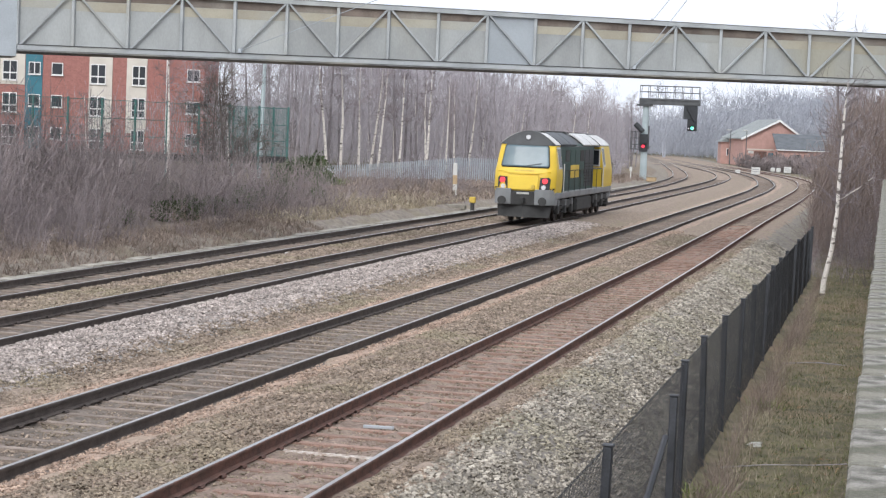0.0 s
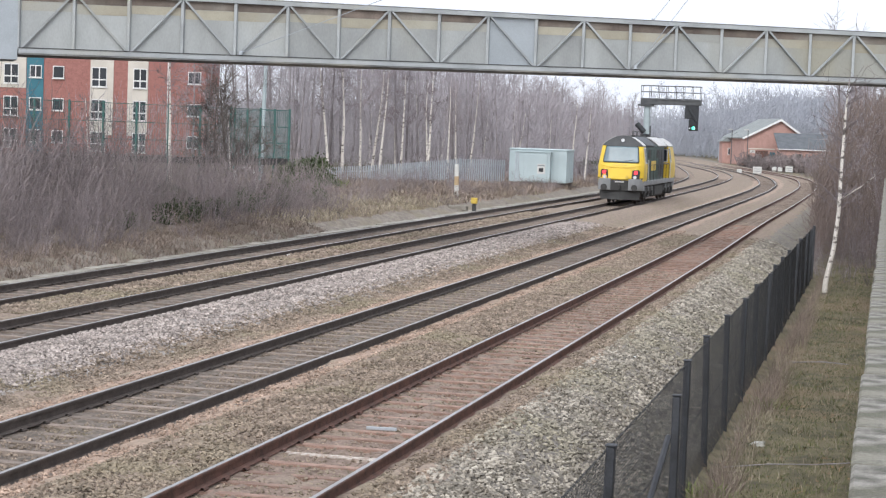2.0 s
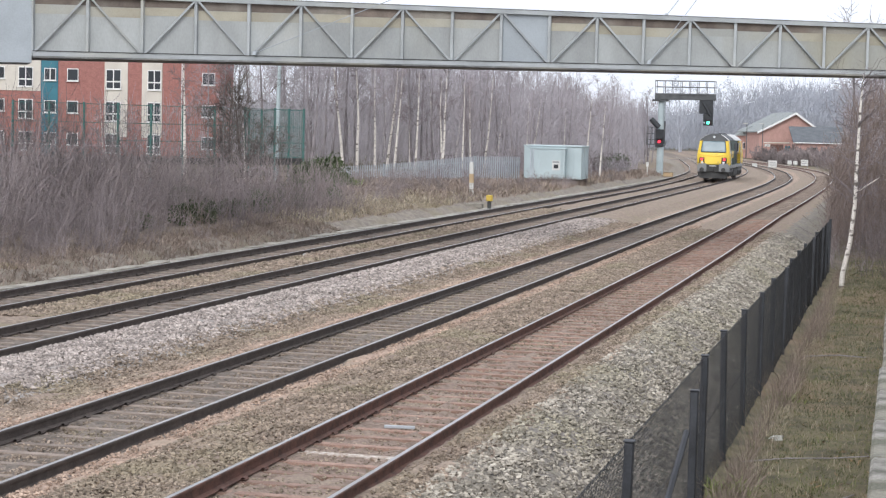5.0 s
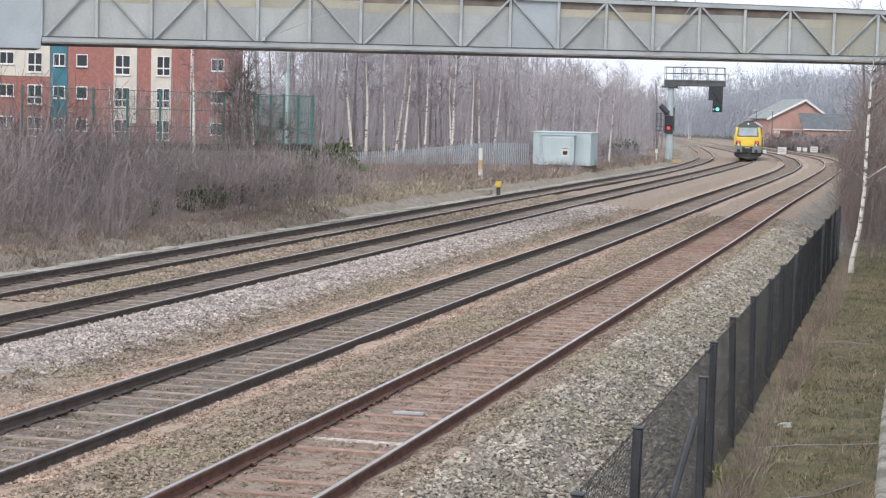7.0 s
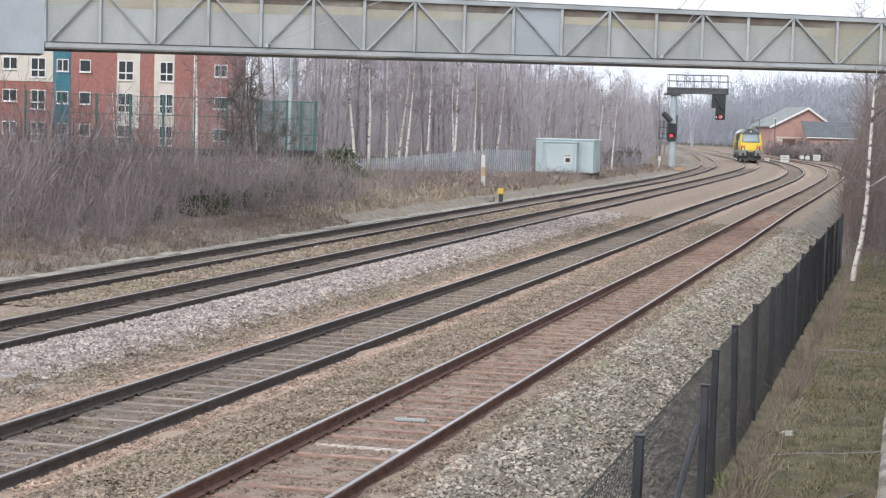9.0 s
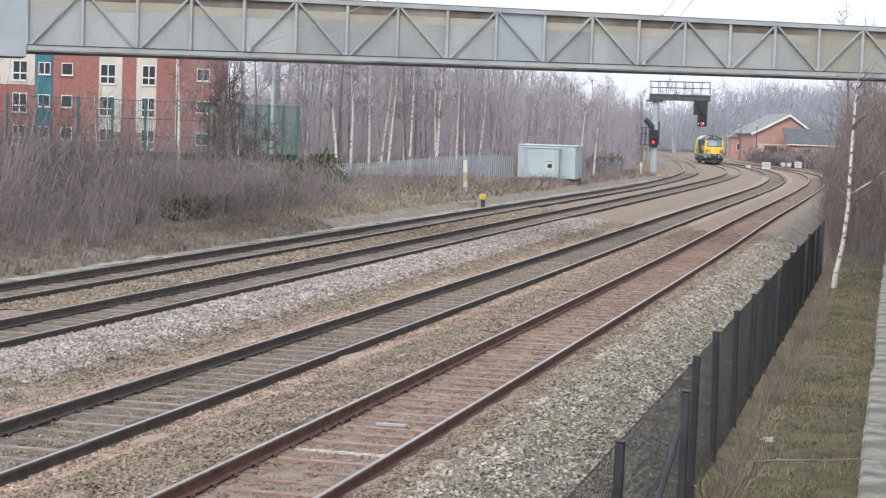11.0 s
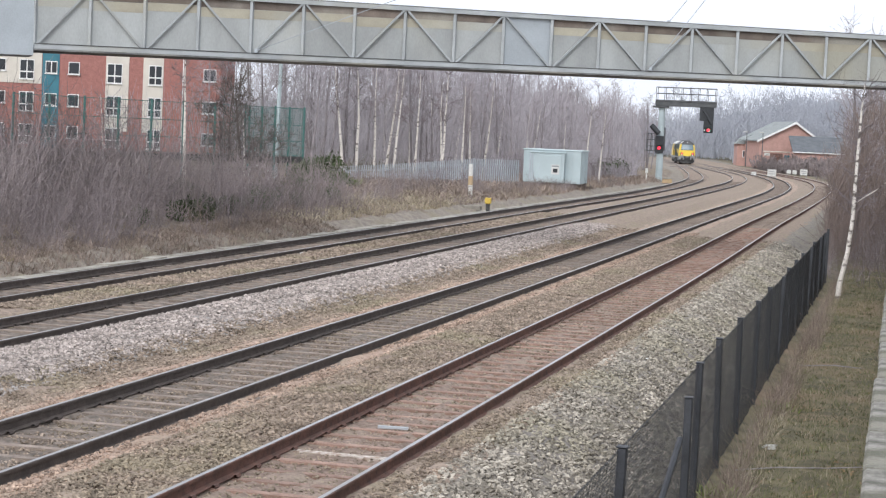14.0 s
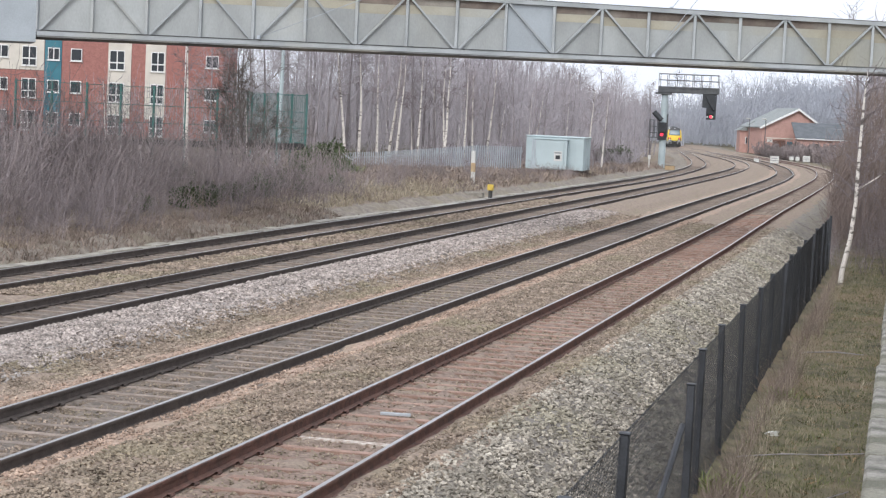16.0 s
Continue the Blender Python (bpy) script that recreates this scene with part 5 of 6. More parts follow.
# ---- bare winter trees and bushes ----
def grow(rng, p, d, length, radius, segs, wander, lift=0.0):
    """A bending branch: its points and radii."""
    pts, rad = [np.array(p, float)], [radius]
    d = np.array(d, float)
    for i in range(segs):
        d = d + rng.normal(0, wander, 3) + [0, 0, lift]
        d /= np.linalg.norm(d)
        pts.append(pts[-1] + d * length / segs)
        rad.append(radius * (1 - 0.8 * (i + 1) / segs))
    return pts, rad


def collect(seg, pts, rad):
    for i in range(len(pts) - 1):
        seg.append((pts[i], pts[i + 1], rad[i], rad[i + 1]))


def segs_mesh(name, seg, material, sides=3):
    a, b, ra, rb = zip(*seg)
    return tubes(name, np.array(a), np.array(b), np.array(ra), np.array(rb), material, sides)


def tree_meshes(seed, h, spread, limbs, lean=0.03, bark=None, twig=None, low=0.3, trunk_r=0.11, sub=5, twigs=5, fine=0.009):
    """Trunk and crown of one bare tree of height h."""
    rng = np.random.default_rng(seed)
    pts, rad = grow(rng, (0, 0, -0.2), (rng.normal(0, lean), rng.normal(0, lean), 1), h * 0.96, trunk_r, 9, 0.035, 0.03)
    trunk = []
    collect(trunk, pts, rad)
    crown = []
    for i in range(limbs):
        k = low + (0.97 - low) * (i + rng.random()) / limbs
        j = min(int(k * 9), 8)
        base = pts[j] + (pts[j + 1] - pts[j]) * (k * 9 - j)
        az = rng.uniform(0, 2 * math.pi)
        ln = spread * (1.15 - k * 0.75) * rng.uniform(0.6, 1.2)
        lp, lr = grow(rng, base, (math.cos(az), math.sin(az), rng.uniform(0.5, 1.3)), ln, max(trunk_r * (1 - k) * 0.5, 0.018), 4, 0.14, 0.06)
        collect(crown, lp, lr)
        for _ in range(sub):
            q = rng.uniform(0.25, 1.0) * 4
            jj = min(int(q), 3)
            b2 = lp[jj] + (lp[jj + 1] - lp[jj]) * (q - jj)
            dd = (lp[jj + 1] - lp[jj]) / np.linalg.norm(lp[jj + 1] - lp[jj]) + rng.normal(0, 0.55, 3) + [0, 0, 0.25]
            sp, sr = grow(rng, b2, dd / np.linalg.norm(dd), ln * rng.uniform(0.3, 0.6), 0.013, 3, 0.15, 0.03)
            collect(crown, sp, sr)
            for _ in range(twigs):
                c = sp[rng.integers(1, 4)]
                dd = rng.normal(0, 0.7, 3) + [0, 0, 0.45]
                tp, tr_ = grow(rng, c, dd / np.linalg.norm(dd), rng.uniform(0.35, 0.8), fine, 2, 0.15, 0.0)
                collect(crown, tp, [max(r, fine * 0.6) for r in tr_])
    return segs_mesh("trunk", trunk, bark or M_BARK, 7), segs_mesh("crown", crown, twig or M_TWIG)


def tree(meshes, m, label, group, name="tree", category="tree"):
    t = thing(name, label, category, group, at=m)
    part("trunk", meshes[0], None, t)
    part("crown", meshes[1], None, t)
    return t


BARE = [tree_meshes(20 + i, 9.5, 2.6, 17, fine=0.014, twigs=3) for i in range(5)]
DARK = tree_meshes(31, 6.2, 2.6, 26, bark=M_DARKTWIG, twig=M_DARKTWIG, low=0.06, trunk_r=0.08, fine=0.01)
BIRCH = [tree_meshes(40 + i, 9.0, 1.6, 14, bark=M_BIRCH, twig=M_TWIGRED, low=0.45, trunk_r=0.12, sub=5, twigs=3, fine=0.012) for i in range(4)]
FARTREE = [tree_meshes(60 + i, 11.0, 3.8, 16, trunk_r=0.13, sub=6, twigs=2, fine=0.035, low=0.15, bark=M_HAZETWIG, twig=M_HAZETWIG) for i in range(4)]


def shrub_mesh(seed, h, spread, stems, material, fine=0.007, per=7):
    rng = np.random.default_rng(seed)
    seg = []
    for _ in range(stems):
        az, r0 = rng.uniform(0, 2 * math.pi), spread * 0.45 * math.sqrt(rng.random())
        p = (r0 * math.cos(az), r0 * math.sin(az), -0.15)
        out = rng.uniform(0.05, 0.5)
        sp, sr = grow(rng, p, (math.cos(az) * out, math.sin(az) * out, 1), h * rng.uniform(0.5, 1.05), 0.013, 5, 0.12, 0.03)
        collect(seg, sp, [max(r, fine) for r in sr])
        for _ in range(per):
            c = sp[rng.integers(1, 6)]
            dd = rng.normal(0, 0.6, 3) + [0, 0, 0.5]
            tp, tr_ = grow(rng, c, dd / np.linalg.norm(dd), h * rng.uniform(0.12, 0.34), fine, 2, 0.2, 0.0)
            collect(seg, tp, [max(r, fine * 0.7) for r in tr_])
    return segs_mesh("stems", seg, material)


SHRUB = [shrub_mesh(80 + i, 3.1, 2.6, 26, M_TWIGRED if i % 3 == 1 else M_THICKET, fine=0.0055, per=9) for i in range(5)]
FARSHRUB = [shrub_mesh(95 + i, 2.6, 2.4, 20, M_TWIGRED if i % 2 else M_TWIG, fine=0.022, per=7) for i in range(3)]
HEDGE = shrub_mesh(99, 2.4, 3.0, 40, M_THICKET, fine=0.04, per=6)
LOW = [shrub_mesh(90 + i, 1.1, 1.8, 28, M_DEADRED if i % 2 else M_THICKET, per=7) for i in range(3)]


def place(mesh_or_tree, x, y, scale, rz, label, group, name, category, tip=1.0):
    m = Matrix.Translation((x, y, float(ground_z(x, y)))) @ Matrix.Rotation(rz, 4, "Z") @ Matrix.Diagonal((scale, scale, scale * tip, 1))
    if isinstance(mesh_or_tree, tuple):
        return tree(mesh_or_tree, m, label, group, name, category)
    ob = tagged(new(name, mesh_or_tree), label, category, group)
    ob.matrix_basis = m
    return ob


def plant():
    rng = random.Random(17)
    # brown thicket along the far side of the line
    for i in range(122):
        y = rng.uniform(36, 76)
        d = rng.random()
        x = offset_line(y, -22.1 - 12.5 * d ** 1.3)
        sc = rng.uniform(0.55, 1.1) * (1.12 if d > 0.25 else 0.75) * (1 - 0.32 * min(max((y - 54) / 16, 0.0), 1.0)) * (0.85 if y > 70 else 1.0)
        place(SHRUB[rng.randrange(5)], x, y, sc, rng.uniform(0, 6.3), "bare red-brown winter thicket on the railway bank", "thicket on the bank", "bush", "bush")
    # taller stems standing over the thicket
    for i in range(30):
        y = rng.uniform(42, 60) if i < 20 else rng.uniform(60, 74)
        x = offset_line(y, -25 - 8 * rng.random())
        place(SHRUB[rng.randrange(5)], x, y, rng.uniform(1.2, 1.5) if i < 20 else rng.uniform(0.95, 1.2), rng.uniform(0, 6.3), "tall bare stems standing over the winter thicket", "thicket on the bank", "bush", "bush")
    # scrub on the bank further along
    for i in range(44):
        y = rng.uniform(76, 118)
        x = offset_line(y, -23.5 - 11 * rng.random())
        place(SHRUB[rng.randrange(5)], x, y, rng.uniform(0.3, 0.55), rng.uniform(0, 6.3), "low bare scrub on the grassy bank", "scrub on the bank", "bush", "bush")
    for i in range(46):
        y = rng.uniform(128, 178)
        x = offset_line(y, -23.5 - 10 * rng.random())
        place(FARSHRUB[rng.randrange(3)], x, y, rng.uniform(0.4, 0.8), rng.uniform(0, 6.3), "low bare scrub near the signal", "scrub near the signal", "bush", "bush")
    for i in range(90):
        y = rng.uniform(36, 150)
        x = offset_line(y, -21.9 - 3.2 * rng.random())
        place(LOW[rng.randrange(3)], x, y, rng.uniform(0.35, 0.8), rng.uniform(0, 6.3), "dead bracken and bramble at the ballast edge", "bracken at the ballast edge", "undergrowth", "undergrowth")
    # the darker tall bush before the court
    for x, y, sc in ((-27.5, 75.8, 1.0), (-28.5, 77.0, 0.85), (-26.6, 76.6, 0.6), (-27.9, 74.6, 0.55)):
        place(DARK, x, y, sc, x, "dark bare multi-stemmed shrub before the green court", "shrubs by the court", "tree", "tree")
    # pale birch trunks standing along the wood's edge
    for i, (x, y, h, lx) in enumerate(((-42.5, 140.0, 1.1, 0.5), (-42.3, 143.2, 1.15, 1.5), (-41.7, 146.4, 1.0, -1), (-41.6, 149.5, 1.1, 6), (-40.5, 152.9, 1.0, 4), (-39.4, 156.3, 0.95, -1), (-35.2, 142.9, 1.0, 2.5), (-34.4, 146.2, 0.85, 1), (-34.4, 149.3, 0.85, 1), (-34.0, 152.5, 0.95, 5), (-33.7, 155.7, 0.7, 7), (-31.8, 159.3, 0.72, 2), (-23.4, 147.5, 0.68, 2), (-25.0, 150.0, 0.75, 2), (-38.0, 145.0, 0.95, 3), (-37.0, 150.0, 0.9, -2), (-30.5, 155.0, 0.75, 3), (-28.5, 160.0, 0.7, -3))):
        m = Matrix.Translation((x, y, float(ground_z(x, y)))) @ Matrix.Rotation(radians(lx), 4, "Y") @ Matrix.Rotation(i * 1.7, 4, "Z") @ Matrix.Diagonal((h, h, h, 1))
        tree(BIRCH[i % 4], m, "white-barked bare birch at the edge of the wood", "birches at the wood's edge", "birch_tree", "tree")
    # the wood behind
    for i in range(150):
        y = rng.uniform(146, 235)
        a = rng.random()
        x = offset_line(y, -25.5 - 34 * a)
        hh = 0.76 + 0.38 * min(a * 1.6, 1.0)
        place((BIRCH if rng.random() < 0.08 else BARE)[rng.randrange(4)], x, y, hh * rng.uniform(0.85, 1.12) * (1 + (y - 146) / 500), rng.uniform(0, 6.3), "slender bare tree in the winter wood", "trees of the wood", "tree", "tree")
    # tall poplars beside the flats
    for i in range(12):
        x, y = rng.uniform(-51, -43.5), rng.uniform(132, 150)
        place(BARE[rng.randrange(5)], x, y, rng.uniform(1.05, 1.4), rng.uniform(0, 6.3), "tall bare tree between the flats and the wood", "trees by the flats", "tree", "tree")
    for x, y, h in ((-41.6, 92.8, 0.55), (-37.4, 94.1, 0.9), (-29.1, 80.5, 0.5), (-48.0, 90.0, 0.8)):
        place(BIRCH[1], x, y, h, x, "thin pale birch sapling behind the thicket", "birch saplings", "birch_tree", "tree")
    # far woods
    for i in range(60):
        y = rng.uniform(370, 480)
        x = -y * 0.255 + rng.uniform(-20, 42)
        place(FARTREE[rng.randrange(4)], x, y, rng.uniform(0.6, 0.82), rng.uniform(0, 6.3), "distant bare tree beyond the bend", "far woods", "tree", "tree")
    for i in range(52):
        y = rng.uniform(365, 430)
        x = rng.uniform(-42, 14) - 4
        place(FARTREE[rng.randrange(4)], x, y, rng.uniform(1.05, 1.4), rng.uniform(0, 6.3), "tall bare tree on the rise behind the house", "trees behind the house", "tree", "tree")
    # thicket right of the line, behind the fence
    for i in range(44):
        y = rng.uniform(82, 122)
        x = offset_line(y, -2.3 + 11 * rng.random() ** 1.25)
        place(BIRCH[rng.randrange(4)] if rng.random() < 0.15 else BARE[rng.randrange(5)], x, y, rng.uniform(0.7, 1.05), rng.uniform(0, 6.3), "bare saplings crowded beside the line", "saplings beside the line", "tree", "tree")
    for i in range(60):
        y = rng.uniform(64, 110)
        x = offset_line(y, -2.4 + 8 * rng.random())
        place(SHRUB[rng.randrange(5)], x, y, rng.uniform(0.5, 1.1), rng.uniform(0, 6.3), "bare brushwood at the end of the fence", "brushwood by the fence", "bush", "bush")
    for i in range(40):
        y = rng.uniform(292, 326)
        place(HEDGE, rng.uniform(-22.5, -4), y, rng.uniform(0.75, 1.3), rng.uniform(0, 6.3), "bare hedge before the brick house", "hedge before the house", "bush", "bush")
    for i in range(30):
        y = rng.uniform(110, 300)
        x = offset_line(y, -1.5 + 9 * rng.random())
        place(FARSHRUB[rng.randrange(3)], x, y, rng.uniform(0.6, 1.1), rng.uniform(0, 6.3), "bare brushwood along the outside of the bend", "brushwood on the bend", "bush", "bush")


def offset_line(y, o):
    s = float(np.interp(y, LINE_Y, LINE_S))
    return float(line(s, o)[0])


plant()


# ---- the leaning birch beside the fence ----
def near_birch():
    t = thing("birch_tree", "leaning white birch with peeling bark beside the fence", "tree")
    P = [(-1.76, 60.5, -1.4), (-1.71, 60.65, -0.6), (-1.52, 60.8, 0.43), (-1.42, 60.9, 1.57), (-1.41, 60.95, 2.65), (-1.39, 61.0, 3.56), (-1.36, 61.1, 4.76), (-1.34, 61.15, 5.2), (-1.32, 61.2, 5.5), (-1.3, 61.25, 5.8)]
    R = [0.095, 0.085, 0.072, 0.062, 0.055, 0.048, 0.036, 0.026, 0.018, 0.008]
    part("trunk", segs_mesh("trunk", [(np.array(P[i]), np.array(P[i + 1]), R[i], R[i + 1]) for i in range(9)], M_BIRCH, 9), None, t)
    rng = np.random.default_rng(7)
    seg = []
    for i in range(34):
        j = rng.integers(3, 7)
        az = rng.uniform(0, 6.3)
        lp, lr = grow(rng, np.array(P[j]) + [0, 0, rng.uniform(0, 0.8)], (math.cos(az), math.sin(az), rng.uniform(0.1, 0.9)), rng.uniform(0.6, 1.7), 0.016, 4, 0.15, 0.04)
        collect(seg, lp, [max(r, 0.006) for r in lr])
        for _ in range(8):
            c = lp[rng.integers(1, 5)]
            dd = rng.normal(0, 0.7, 3) + [0, 0, 0.1]
            tp, tr_ = grow(rng, c, dd / np.linalg.norm(dd), rng.uniform(0.3, 0.8), 0.006, 2, 0.2)
            collect(seg, tp, [max(r, 0.004) for r in tr_])
    part("crown", segs_mesh("crown", seg, M_TWIGRED), None, t)
    part("limb", segs_mesh("limb", [(np.array((-1.41, 60.95, 2.0)), np.array((-0.75, 60.8, 2.45)), 0.03, 0.02), (np.array((-0.75, 60.8, 2.45)), np.array((-0.35, 60.7, 2.8)), 0.02, 0.01)], M_BIRCH, 6), None, t)


near_birch()


# ---- grasses, undergrowth, evergreens ----
def blades(name, xy, h0, h1, width, material, seed, lean=0.35):
    rng = np.random.default_rng(seed)
    n = len(xy)
    z = ground_z(xy[:, 0], xy[:, 1]) - 0.03
    p = np.column_stack([xy, z])
    h = rng.uniform(h0, h1, n)
    d = np.column_stack([rng.normal(0, lean, n), rng.normal(0, lean, n), np.ones(n)])
    az = rng.uniform(0, math.pi, n)
    w = np.column_stack([np.cos(az), np.sin(az), 0 * az]) * width * rng.uniform(0.6, 1.4, n)[:, None]
    mid = p + d * h[:, None] * 0.55
    tip = mid + (d + np.column_stack([d[:, :2] * 1.2, -0.3 * np.ones(n)])) * h[:, None] * 0.45
    v = np.stack([p - w, p + w, mid + w * 0.7, mid - w * 0.7, tip + w * 0.15, tip - w * 0.15], 1).reshape(-1, 3)
    f = (np.arange(n)[:, None, None] * 6 + np.array([[0, 1, 2, 3], [3, 2, 4, 5]])[None]).reshape(-1, 4)
    return tagged(new(name, raw_mesh(name, v, f, material)), kind="stuff")


def lay_grass():
    rng = np.random.default_rng(21)

    def field(n, o0, o1, y0, y1, power=1.4):
        y = y0 + (y1 - y0) * rng.random(n) ** power
        o = rng.uniform(o0, o1, n)
        x = np.array([0.0]) + np.interp(y, LINE_Y, LINE_X) + o
        return np.column_stack([x, y])

    tagged(blades("grass", field(34000, -2.3, -0.1, 15, 75), 0.03, 0.12, 0.007, M_BLADE, 1), "rough short grass strip beside the wall", "grass")
    tagged(blades("dry_grass", field(5000, -2.3, -0.2, 15, 75), 0.06, 0.2, 0.005, M_DRY, 2), "dry straw lying in the grass", "grass")
    for n, o1, y0, y1 in ((1500, -2.12, 19, 66), (900, -1.9, 20.5, 26), (500, -1.95, 33, 38), (500, -1.9, 44, 52)):
        tagged(blades("dead_stalks", field(n, -2.34, o1, y0, y1, 1.2), 0.1, 0.7, 0.0045, M_DEADRED, n + y1, 0.3), "dead red-brown stalks along the fence foot", "undergrowth")
    tagged(blades("dry_grass", field(2500, -2.36, -1.9, 18, 66, 1.2), 0.1, 0.35, 0.005, M_DRY, 4, 0.3), "pale dry grass along the fence foot", "grass")
    tagged(blades("dry_grass", field(9000, -27.5, -21.8, 66, 98, 1.0), 0.12, 0.4, 0.02, M_DRY, 5, 0.4), "tawny dry grass on the bank", "grass")
    tagged(blades("dry_grass", field(11000, -23, -20.85, 36, 68, 1.0), 0.06, 0.32, 0.012, M_DEADRED, 6, 0.4), "brown dead grass fringe beside the trough", "grass")
    tagged(blades("dry_grass", field(16000, -36, -21.6, 92, 180, 1.0), 0.2, 0.5, 0.035, M_DEADRED, 7, 0.4), "brown dead grass on the far bank", "grass")
    # twigs filling the depth of the wood
    n = 46000
    y = rng.uniform(150, 245, n)
    o = rng.uniform(-70, -26, n)
    x = np.interp(y, LINE_Y, LINE_X) + o
    z = ground_z(x, y) + rng.random(n) ** 1.3 * np.interp(o, [-60, -50, -44, -26], [4.5, 5.5, 8.5, 6.0])
    a = np.column_stack([x, y, z])
    d = rng.normal(0, 0.45, (n, 3)) + [0, 0, 1.0]
    b = a + d * rng.uniform(0.5, 1.6, n)[:, None]
    r = np.full(n, 0.015)
    tagged(new("wood_brushwood", tubes("wood_brushwood", a, b, r, r * 0.5, M_TWIG)), "tangled bare brushwood filling the wood", "brushwood", kind="stuff")
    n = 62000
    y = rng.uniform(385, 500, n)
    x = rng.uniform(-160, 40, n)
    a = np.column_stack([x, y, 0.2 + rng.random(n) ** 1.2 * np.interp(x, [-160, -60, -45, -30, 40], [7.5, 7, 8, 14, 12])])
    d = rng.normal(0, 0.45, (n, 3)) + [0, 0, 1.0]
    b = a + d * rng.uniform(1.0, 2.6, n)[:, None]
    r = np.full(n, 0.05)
    tagged(new("far_brushwood", tubes("far_brushwood", a, b, r, r * 0.5, M_HAZETWIG)), "distant bare winter wood beyond the bend", "brushwood", kind="stuff")
    n = 40000
    y = rng.uniform(74, 128, n)
    o = -3.1 + 12 * rng.random(n) ** 1.25
    x = np.interp(y, LINE_Y, LINE_X) + o
    a = np.column_stack([x, y, ground_z(x, y) + rng.random(n) ** 1.2 * np.interp(o, [-3.1, -2.2, 0, 2.5], [3.0, 6.0, 7.0, 7.5])])
    d = rng.normal(0, 0.45, (n, 3)) + [0, 0, 0.9]
    b = a + d * rng.uniform(0.4, 1.2, n)[:, None]
    r = np.full(n, 0.01)
    tagged(new("sapling_brushwood", tubes("sapling_brushwood", a, b, r, r * 0.6, M_BRUSH)), "dense red-brown twigs beside the line", "brushwood", kind="stuff")
    n = 15000
    y = rng.uniform(37, 78, n)
    o = rng.uniform(-36, -22.4, n)
    x = np.interp(y, LINE_Y, LINE_X) + o
    a = np.column_stack([x, y, ground_z(x, y) + rng.random(n) ** 1.5 * np.interp(y, [50, 70], [2.6, 1.7])])
    d = rng.normal(0, 0.5, (n, 3)) + [0, 0, 0.8]
    b = a + d * rng.uniform(0.3, 0.9, n)[:, None]
    r = np.full(n, 0.007)
    tagged(new("bank_brushwood", tubes("bank_brushwood", a, b, r, r * 0.6, M_THICKET)), "tangled red-brown twigs on the bank", "brushwood", kind="stuff")


lay_grass()


def evergreen(seed, n, rx, rz, size):
    rng = np.random.default_rng(seed)
    u = rng.normal(0, 1, (n, 3))
    u /= np.linalg.norm(u, axis=1)[:, None]
    rad = rng.random(n) ** 0.4 * (1 + 0.25 * np.sin(5 * u[:, 0] + seed) * np.cos(4 * u[:, 1]))
    c = u * rad[:, None] * [rx, rx, rz] + [0, 0, rz * 0.85]
    a = rng.normal(0, 1, (n, 3))
    a /= np.linalg.norm(a, axis=1)[:, None]
    b = np.cross(a, rng.normal(0, 1, (n, 3)))
    b /= np.linalg.norm(b, axis=1)[:, None]
    s = size * rng.uniform(0.6, 1.4, n)[:, None]
    v = np.stack([c - a * s, c + b * s * 0.5, c + a * s, c - b * s * 0.5], 1).reshape(-1, 3)
    return raw_mesh("leaves", v, np.arange(n * 4).reshape(-1, 4), M_LEAF)


IVY = [evergreen(i, 1500, 1.1, 0.9, 0.09) for i in range(3)]
for i, (x, y, sc) in enumerate(((-33.4, 107.0, 1.15), (-34.6, 106.0, 0.9), (-25.3, 170.5, 1.0), (-27.2, 173.0, 0.9), (-27.9, 70.0, 0.7), (-26.2, 74.0, 0.6), (-25.6, 79.0, 0.55), (-31.0, 102.0, 0.6), (-24.4, 66.0, 0.5), (-28.9, 84.0, 0.6), (-26.9, 77.5, 0.6), (-25.4, 82.0, 0.5), (-24.6, 74.5, 0.45), (-23.8, 62.0, 0.4), (-29.5, 90.0, 0.6), (-24.0, 60.5, 0.5), (-24.6, 64.0, 0.5), (-24.2, 68.5, 0.55), (-25.2, 72.0, 0.55), (-24.0, 56.5, 0.4))):
    eb = thing("evergreen_bush", "dark green evergreen bush among bare scrub", "bush", "evergreen bushes", at=pose(x, y, float(ground_z(x, y)), 0, 0, i * 50) @ Matrix.Diagonal((sc, sc, sc, 1)))
    part("foliage", IVY[i % 3], None, eb)
    bm = bmesh.new()
    for k in range(4):
        rod(bm, (0.1 * k - 0.15, 0.05 * k, -0.2), (0.25 * k - 0.4, 0.2 * k - 0.3, 1.0), 0.03, 0.012, n=5)
    part("stems", mesh_of("stems", bm, M_BARK), None, eb)

M_LIME = mat("fresh_green_leaf", (0.22, 0.27, 0.08), (0.13, 0.17, 0.05), 0.8, 5, 0.7, island=0.3)
for x, y, h, n in ((-31.9, 106.0, 0.5, 500), (-2.05, 24.6, 0.3, 120), (-1.9, 34.0, 0.2, 80)):
    rng_ = np.random.default_rng(int(y))
    xy = np.column_stack([x + rng_.normal(0, h * 0.7, n), y + rng_.normal(0, h * 0.7, n)])
    xy[:, 0] = np.maximum(xy[:, 0], -2.33) if x > -3 else xy[:, 0]
    tagged(blades("weed_clump", xy, h * 0.5, h * 1.3, 0.015 + 0.02 * (x < -3), M_LIME, int(y), 0.5), "clump of fresh green weeds", "weeds")


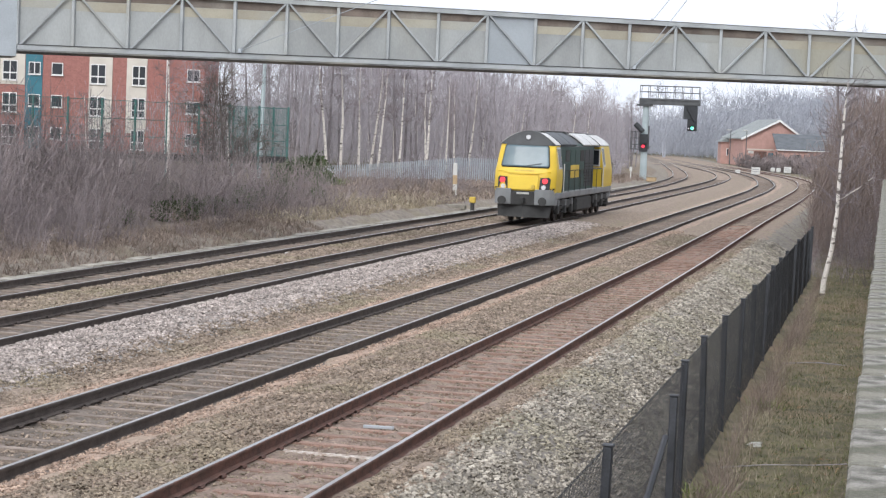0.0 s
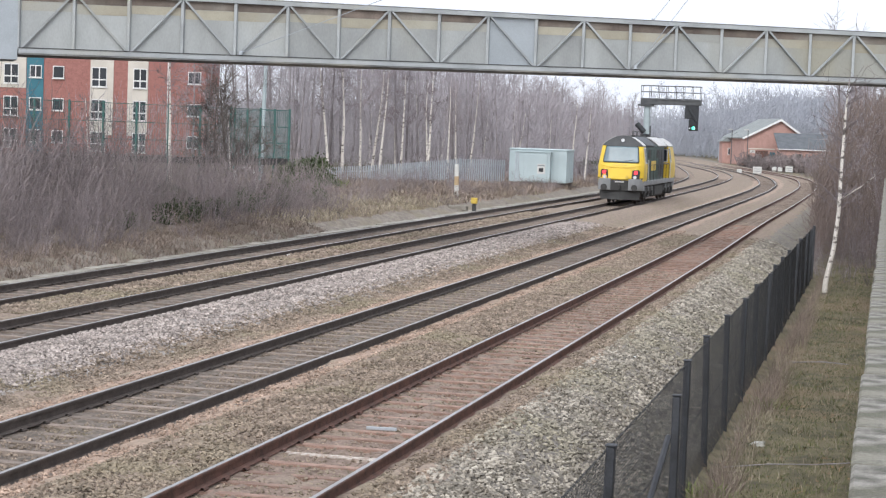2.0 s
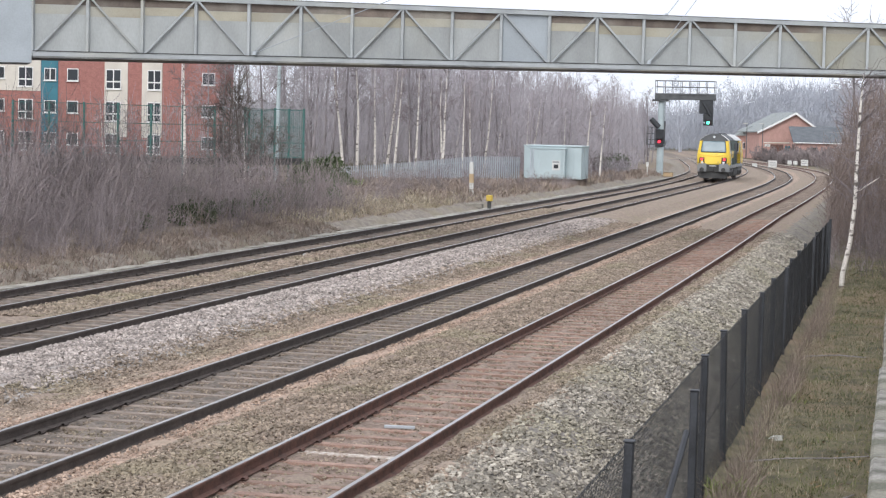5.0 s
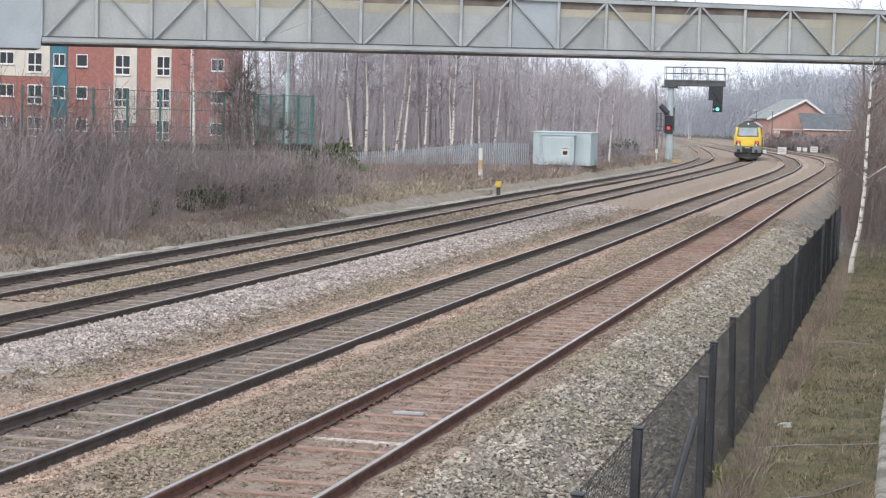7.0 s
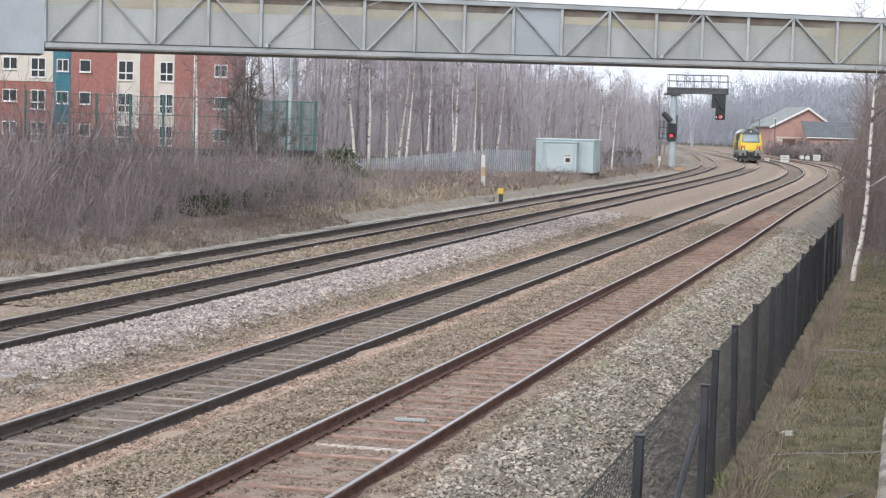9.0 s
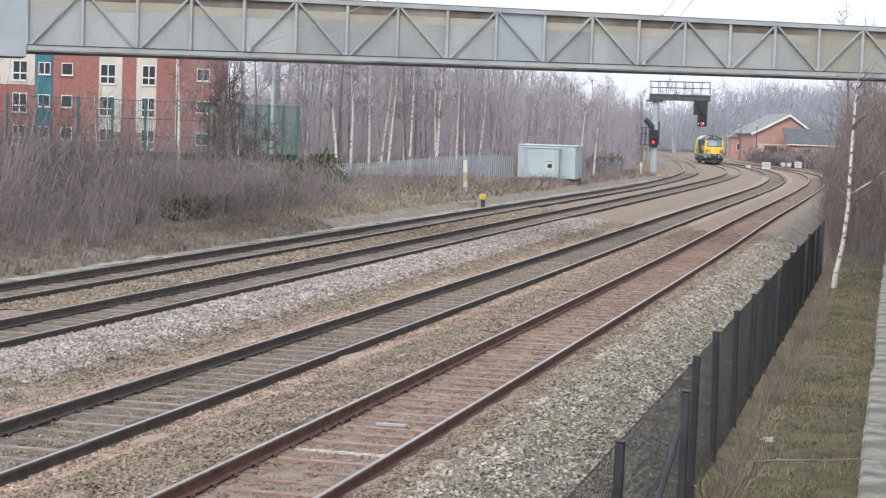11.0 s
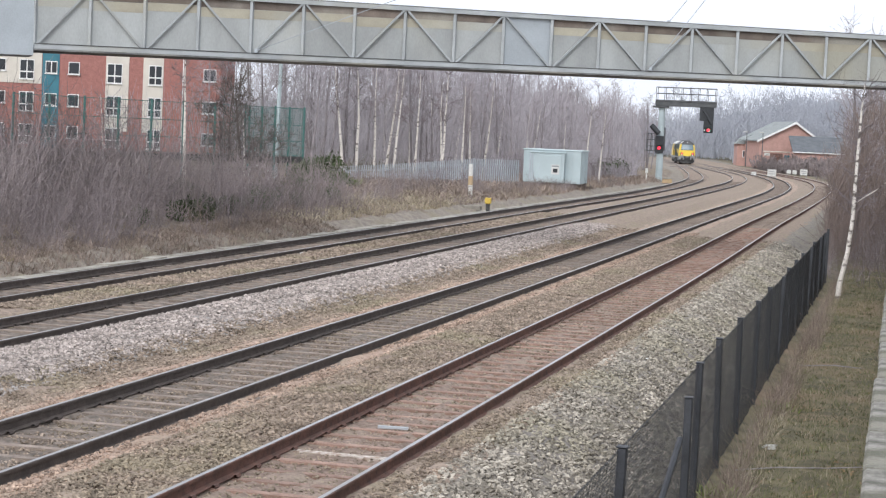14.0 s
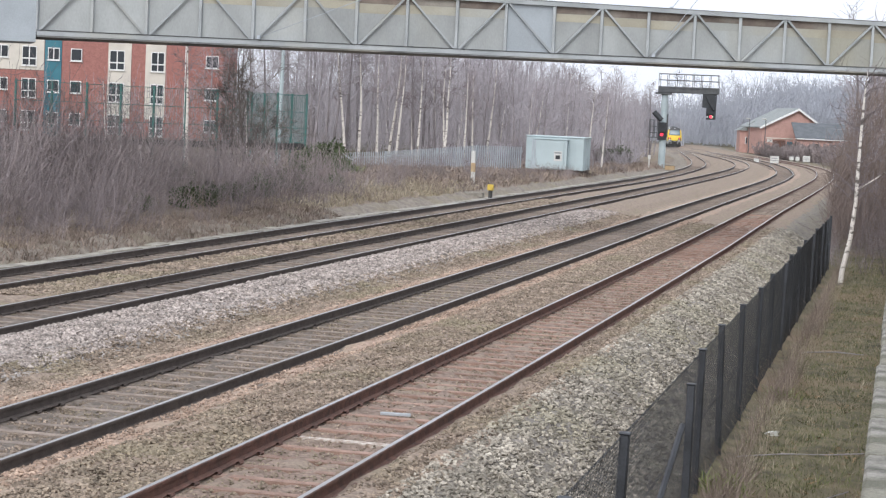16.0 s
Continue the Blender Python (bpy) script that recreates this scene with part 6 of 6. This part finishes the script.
# ---- the wooded rise that closes the distance ----
def wooded_rise():
    nx, ny = 420, 14
    gx = np.linspace(-260, 110, nx)
    v = []
    rng = np.random.default_rng(33)
    crown = rng.normal(0, 1, (ny, nx))
    soft = np.array([np.convolve(row, np.hanning(9) / 4.0, "same") for row in crown])
    fine = np.array([np.convolve(row, np.hanning(4) / 1.5, "same") for row in rng.normal(0, 1, (ny, nx))])
    top = np.interp(gx, [-260, -90, -58, -40, -30, 20, 110], [9.5, 9.0, 9.5, 15.0, 17.5, 16.5, 15.0])
    for j in range(ny):
        f = j / (ny - 1)
        z = -0.5 + top * math.sin(f * math.pi / 2) ** 0.7 + (soft[j] * 0.9 + fine[j] * 0.45) * (0.3 + f)
        yy = 515 + 45 * f ** 1.6 + soft[(j + 5) % ny] * 1.6
        v.append(np.column_stack([gx + fine[j] * 0.3, yy, z]))
    v = np.concatenate(v)
    i, j = np.meshgrid(np.arange(nx - 1), np.arange(ny - 1))
    a = (j * nx + i).ravel()
    f = np.column_stack([a, a + 1, a + nx + 1, a + nx])
    tagged(new("wooded_hill", raw_mesh("wooded_hill", v, f, M_HAZEWOOD)), "wooded rise in the far distance with haze painted as blue-grey", "woods", kind="stuff")


wooded_rise()

# ---- fallen sticks and leaf litter on the grass strip ----
for pts, r in ((((-1.95, 22.6), (-1.45, 23.6), (-0.95, 24.2), (-0.45, 25.3)), 0.012), (((-2.1, 27.2), (-1.5, 27.7), (-0.8, 28.2), (-0.2, 28.6)), 0.011), (((-1.5, 20.2), (-1.2, 20.9), (-0.7, 21.6)), 0.01), (((-1.9, 41.0), (-1.2, 41.5), (-0.6, 41.6)), 0.014)):
    st = [np.array((x, y, float(ground_z(x, y)) + 0.03 + 0.02 * (k % 2))) for k, (x, y) in enumerate(pts)]
    tw = thing("fallen_stick", "pale fallen branch lying in rough grass", "branch", "fallen sticks")
    part("stem", segs_mesh("stem", [(st[k], st[k + 1], r, r * 0.8) for k in range(len(st) - 1)], M_TWIG, 5), None, tw)

M_LITTER = mat("dead_leaf", (0.3, 0.2, 0.11), (0.17, 0.115, 0.07), 2.0, 4, 0.9, island=0.5)
rng_ = np.random.default_rng(81)
xy = np.column_stack([rng_.uniform(-2.25, -0.1, 2600), 15 + 55 * rng_.random(2600) ** 1.4])
tagged(blades("leaf_litter", xy, 0.02, 0.06, 0.03, M_LITTER, 82, 1.6), "brown dead leaves scattered in grass", "leaves")


# ---- what moves ----
def tail_s(t):
    return 76.5 + 13.335 * t + 0.4327 * t * t - 0.013573 * t ** 3


def motions():
    rows = []
    for i in range(33):
        t = i * 0.5
        s = tail_s(t) + LEN * SHORT
        xa, ya, _ = line(s - 5.6 * SHORT, track_o(2, s - 5.6 * SHORT))
        xb, yb, _ = line(s + 5.6 * SHORT, track_o(2, s + 5.6 * SHORT))
        rows.append((t, pose((xa + xb) / 2, (ya + yb) / 2, 0, 0, 0, math.degrees(math.atan2(-(xb - xa), yb - ya)))))
    walk(loco, rows)
    # the wheels roll: one row for each thirtieth of a second
    for w in wheelsets:
        at = w.location.copy()
        walk(w, [(k / 30, pose(*at, -math.degrees((tail_s(k / 30) - tail_s(0)) / 0.51))) for k in range(481)])
    # the colour vane of the searchlight signal swings from green to red
    at = vane.location.copy()
    walk(vane, [(t, pose(*at, 0, 0, a)) for t, a in ((0, 0), (7.23, 0), (7.27, 60), (7.3, 120), (7.34, 180), (16, 180))])


motions()
